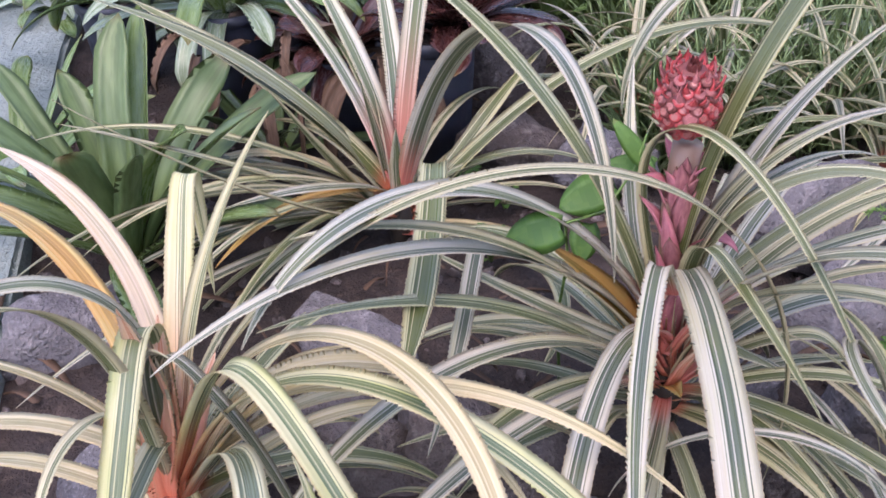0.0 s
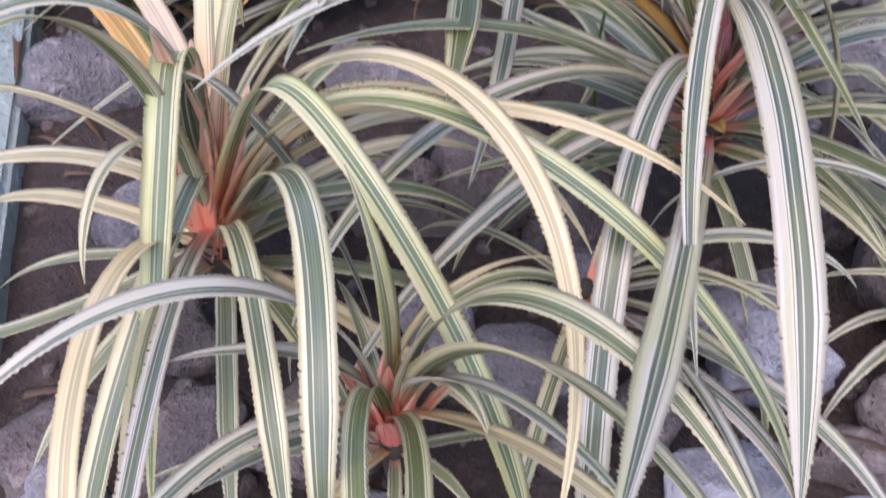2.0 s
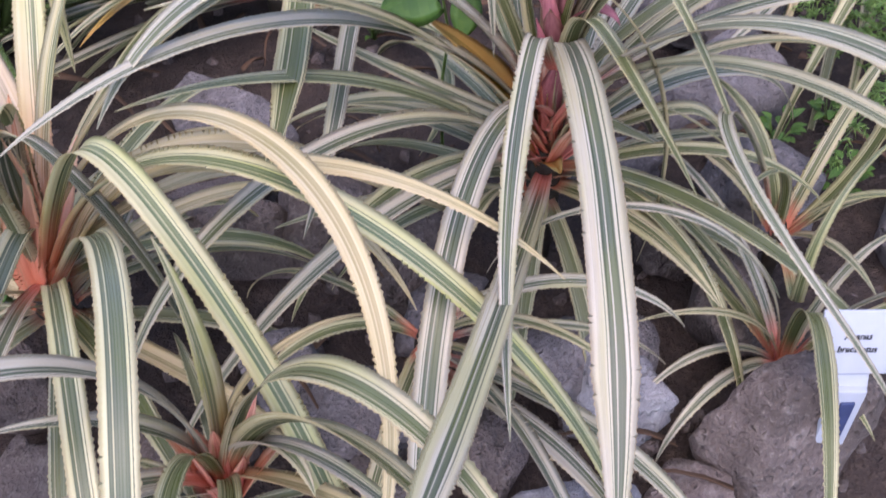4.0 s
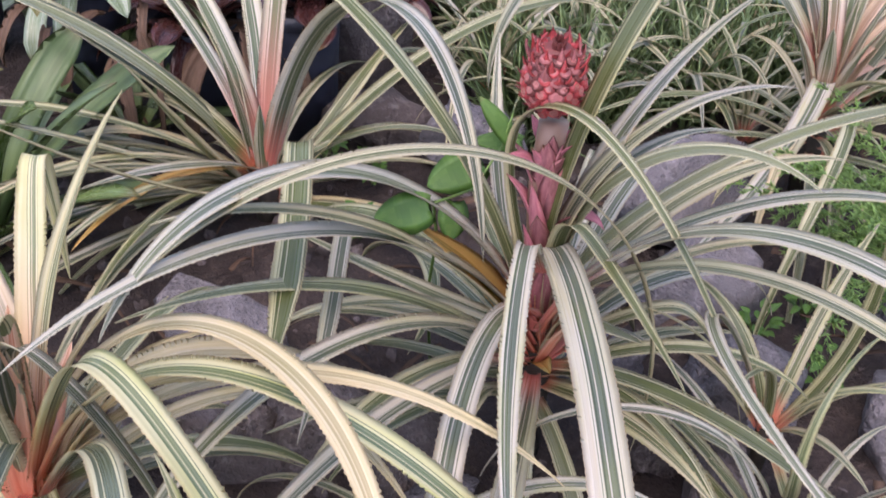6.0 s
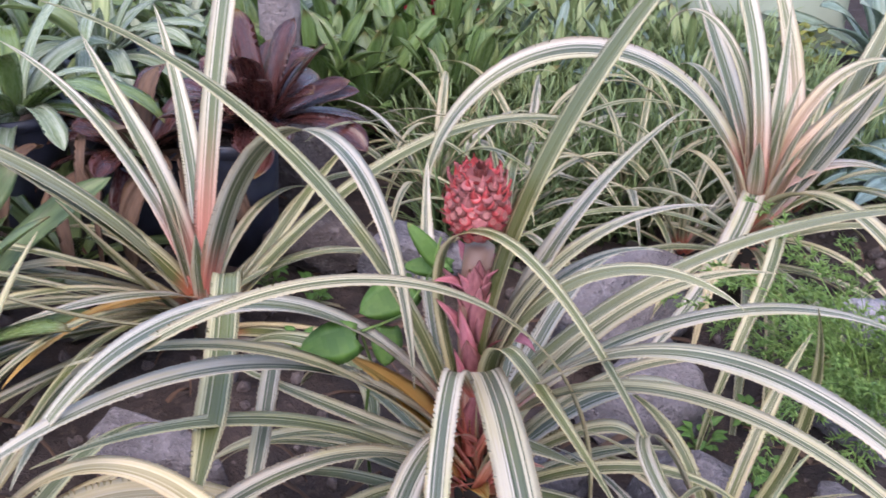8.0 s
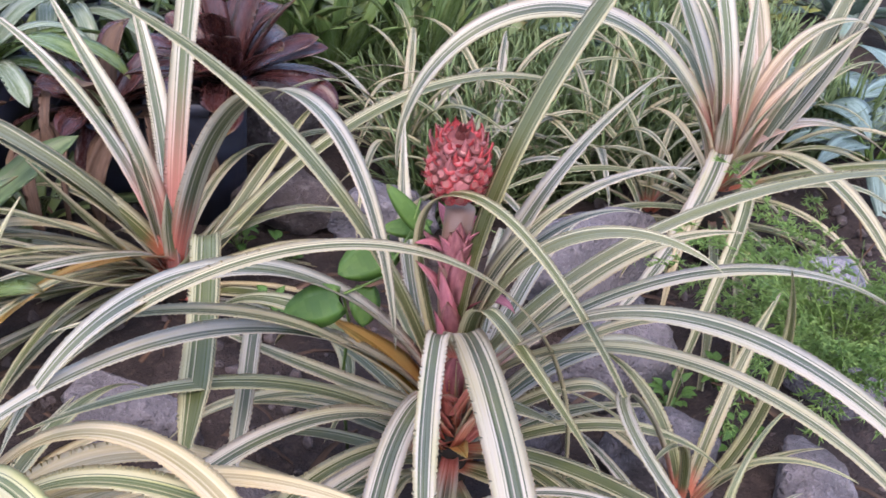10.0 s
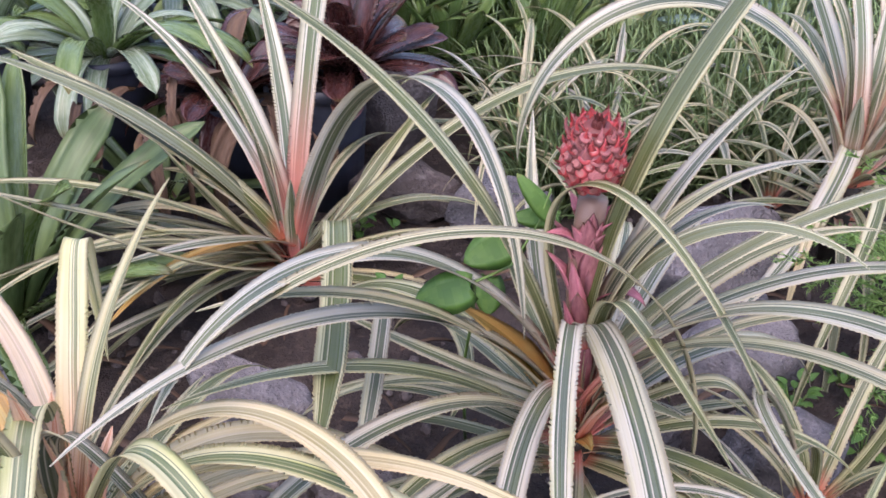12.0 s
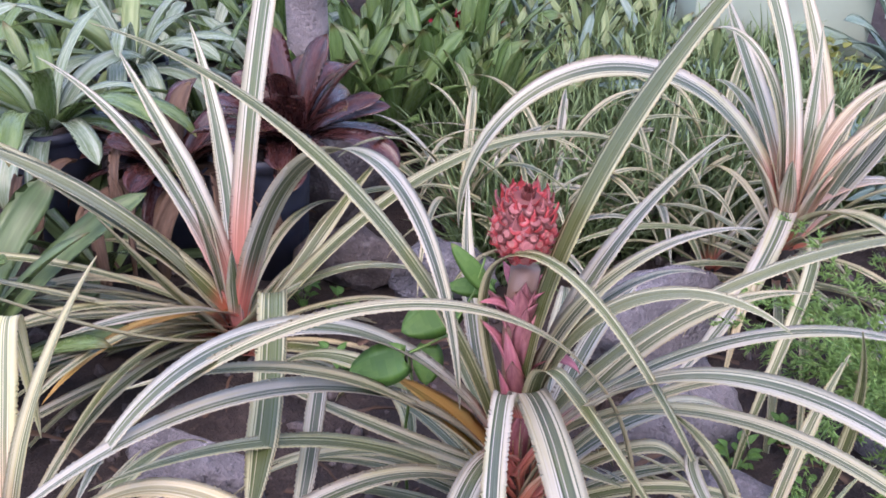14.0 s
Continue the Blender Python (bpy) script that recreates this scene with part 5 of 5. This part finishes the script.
# ---- feathery fern ----
def build_fern(at):
    """Arching thread-like stems with loose side sprigs of short needles."""
    plant = thing("asparagus_fern", at, "bright green feathery fern with fine drooping fronds", "fern")
    rng = random.Random(91)
    for k in range(34):
        az = rng.uniform(110, 290) if k < 22 else rng.uniform(-40, 110)
        pts, ways = blade_line(az, rng.uniform(66, 90), rng.uniform(0.30, 0.54), rng.uniform(50, 140), 1.2, rng.uniform(-40, 40), 16)
        fr = part("frond_stem", tube(pts, 0.0016, 0.0006, 5), STEM_GREEN, plant)
        bm = bmesh.new()
        uvl = bm.loops.layers.uv.new("UVMap")
        for i in range(5, 17):
            d, a = ways[min(i, 15)]
            side = Vector((math.sin(a), -math.cos(a), 0))
            for s in (-1, 1):
                if rng.random() < 0.2:
                    continue
                root = pts[i].lerp(pts[i - 1], rng.random())
                ln = 0.07 * (1.1 - (i / 18) ** 2) * rng.uniform(0.5, 1.15)
                tw = (side * s * rng.uniform(0.5, 1.0) + d * rng.uniform(0.4, 1.0) + Vector((0, 0, rng.uniform(-0.5, 0.35)))).normalized()
                count = max(4, int(ln / 0.0065))
                for m in range(count):
                    p = root + tw * ln * (m + 0.7) / count + Vector((0, 0, -0.10 * ln * (m / count) ** 2))
                    for _ in range(3):
                        off = Vector((rng.gauss(0, 1), rng.gauss(0, 1), rng.gauss(0, 1))).normalized()
                        nd = (tw * 0.9 + off * 0.9).normalized()
                        w = nd.orthogonal().normalized() * 0.0021
                        e = p + nd * rng.uniform(0.012, 0.023)
                        vs = [bm.verts.new(p - w), bm.verts.new(p + w), bm.verts.new(e), bm.verts.new(p.lerp(e, 0.5) + Vector((0, 0, -0.0009)))]
                        for f3 in ((0, 1, 2), (0, 3, 1), (1, 3, 2), (2, 3, 0)):
                            f = bm.faces.new([vs[z] for z in f3])
                            for lp in f.loops:
                                lp[uvl].uv = (0.35, 0.4)
        tagged(part("needles", bm, FERN_GREEN, fr), kind="stuff")


build_fern((1.10, 1.42, 0.14))

# ---- climbing vine with heart-shaped leaves ----
def heart_leaf(width, length):
    """A flat heart-shaped leaf, slightly folded along its midrib, with thickness."""
    bm = bmesh.new()
    uvl = bm.loops.layers.uv.new("UVMap")
    rows = []
    for i in range(13):
        t = i / 12
        w = width / 2 * (math.sin(math.pi * min(1, t * 0.93 + 0.07) ** 0.75) ** 0.6) if i < 12 else 0.0008
        back = 0.10 * length * max(0, 1 - t * 5)
        row = []
        for u in (-1, -0.5, 0, 0.5, 1):
            row.append(bm.verts.new((u * w, t * length - back * abs(u), 0.10 * w * abs(u) - 0.10 * length * t * t)))
        row += [bm.verts.new((u * w, t * length - back * abs(u), 0.10 * w * abs(u) - 0.10 * length * t * t - 0.0008)) for u in (0.5, -0.5)]
        rows.append(row)
    for i in range(12):
        for j in range(7):
            f = bm.faces.new((rows[i][j], rows[i][(j + 1) % 7], rows[i + 1][(j + 1) % 7], rows[i + 1][j]))
            for lp in f.loops:
                lp[uvl].uv = (0.1 + 0.12 * j, i / 12)
    bm.faces.new(rows[0])
    bm.faces.new(rows[-1])
    return bm


def build_vine():
    vine = thing("climbing_vine", (0.20, 1.48, 0.10), "bright green vine with heart-shaped leaves climbing the fruit stalk", "vine")
    o = Vector((0.20, 1.48, 0.10))
    line = [Vector(p) - o for p in ((0.20, 1.48, 0.10), (0.19, 1.46, 0.28), (0.20, 1.43, 0.42), (0.165, 1.22, 0.63), (0.24, 1.35, 0.56), (0.29, 1.40, 0.60), (0.30, 1.38, 0.67))]
    part("stem", tube(line, 0.003, 0.0016, 6), STEM_GREEN, vine)
    for x, y, z, w, ln, rx, rz in ((0.156, 1.20, 0.635, 0.058, 0.074, 62, 100), (0.27, 1.46, 0.535, 0.070, 0.090, 50, 110), (0.305, 1.385, 0.615, 0.030, 0.085, 70, 35), (0.32, 1.41, 0.60, 0.034, 0.070, 58, 85), (0.23, 1.45, 0.47, 0.05, 0.06, 50, 170)):
        ob = part("leaf", heart_leaf(w, ln), VINE_LEAF, vine)
        ob.matrix_basis = Matrix.Translation(Vector((x, y, z)) - o) @ Matrix.Rotation(radians(rx), 4, "X") @ Matrix.Rotation(radians(rz), 4, "Z")


build_vine()

# ---- name sign on a stake ----
def build_sign(at, turn):
    s = thing("plant_sign", at, "white plastic plant name sign on a stake", "sign")
    s.rotation_euler = (0, 0, radians(turn))
    plate = part("plate", box(0.09, 0.005, 0.085, 0.002), SIGN_WHITE, s)
    plate.location = (0, 0, 0.255)
    plate.rotation_euler = (radians(-28), 0, 0)
    for line, z in (("Ananas", 0.0045), ("bracteatus", -0.0125)):
        cu = bpy.data.curves.new("lettering", "FONT")
        cu.body, cu.size, cu.align_x, cu.extrude = line, 0.0118, "CENTER", 0.0003
        cu.shear, cu.offset = 0.25, 0.0002
        cu.materials.append(INK)
        t = new("lettering", cu)
        t.parent = plate
        t.rotation_euler = (radians(90), 0, 0)
        t.location = (0, -0.0031, z)
    neck = part("neck", box(0.045, 0.005, 0.03, 0.002), SIGN_WHITE, s)
    neck.location = (0, -0.022, 0.203)
    neck.rotation_euler = (radians(-28), 0, 0)
    st = part("stake", box(0.04, 0.012, 0.26, 0.002), SIGN_WHITE, s, "pale grey flat stake")
    st.location = (0, -0.03, 0.07)
    rib = part("rib", box(0.018, 0.004, 0.22, 0.001), SIGN_BLUE, s, "dark blue centre rib")
    rib.location = (0, -0.038, 0.07)


build_sign((0.641, 0.816, 0.113), -5)


def weed(at, seed, count):
    rng = random.Random(seed)
    w = thing("weed", at, "small bright green round-leaved weed on the soil", "weed", "small weeds")
    for i in range(count):
        az = i * 137.5
        a = radians(az)
        tip = Vector((math.cos(a) * 0.02, math.sin(a) * 0.02, rng.uniform(0.02, 0.07)))
        part("leaf_stem", tube([(0, 0, 0), tip * 0.6, tip], 0.0012, 0.0008, 4), STEM_GREEN, w)
        ob = part("leaf", blade(az, rng.uniform(0, 45), rng.uniform(0.02, 0.034), 40, 1.2, 0, rng.uniform(0.014, 0.022), n=6, teeth=0.0, shape="leaf", rng=rng), VINE_LEAF, w)
        ob.location = tip


for i, (x, y) in enumerate(((0.10, 1.86), (0.14, 2.06), (0.05, 2.14), (0.88, 1.34), (0.80, 1.46), (0.92, 1.52), (-0.50, 1.20))):
    weed((x, y, 0.11), 200 + i, 16)

rosette("bromeliad", (2.16, 3.26, 0.12), "large grey-blue bromeliad beside the building", "bromeliad", "", BROMELIAD_GREY, 24, (0.34, 0.5), (0.05, 0.065), (10, 75), (20, 70), 95, r=0.03, n=14)
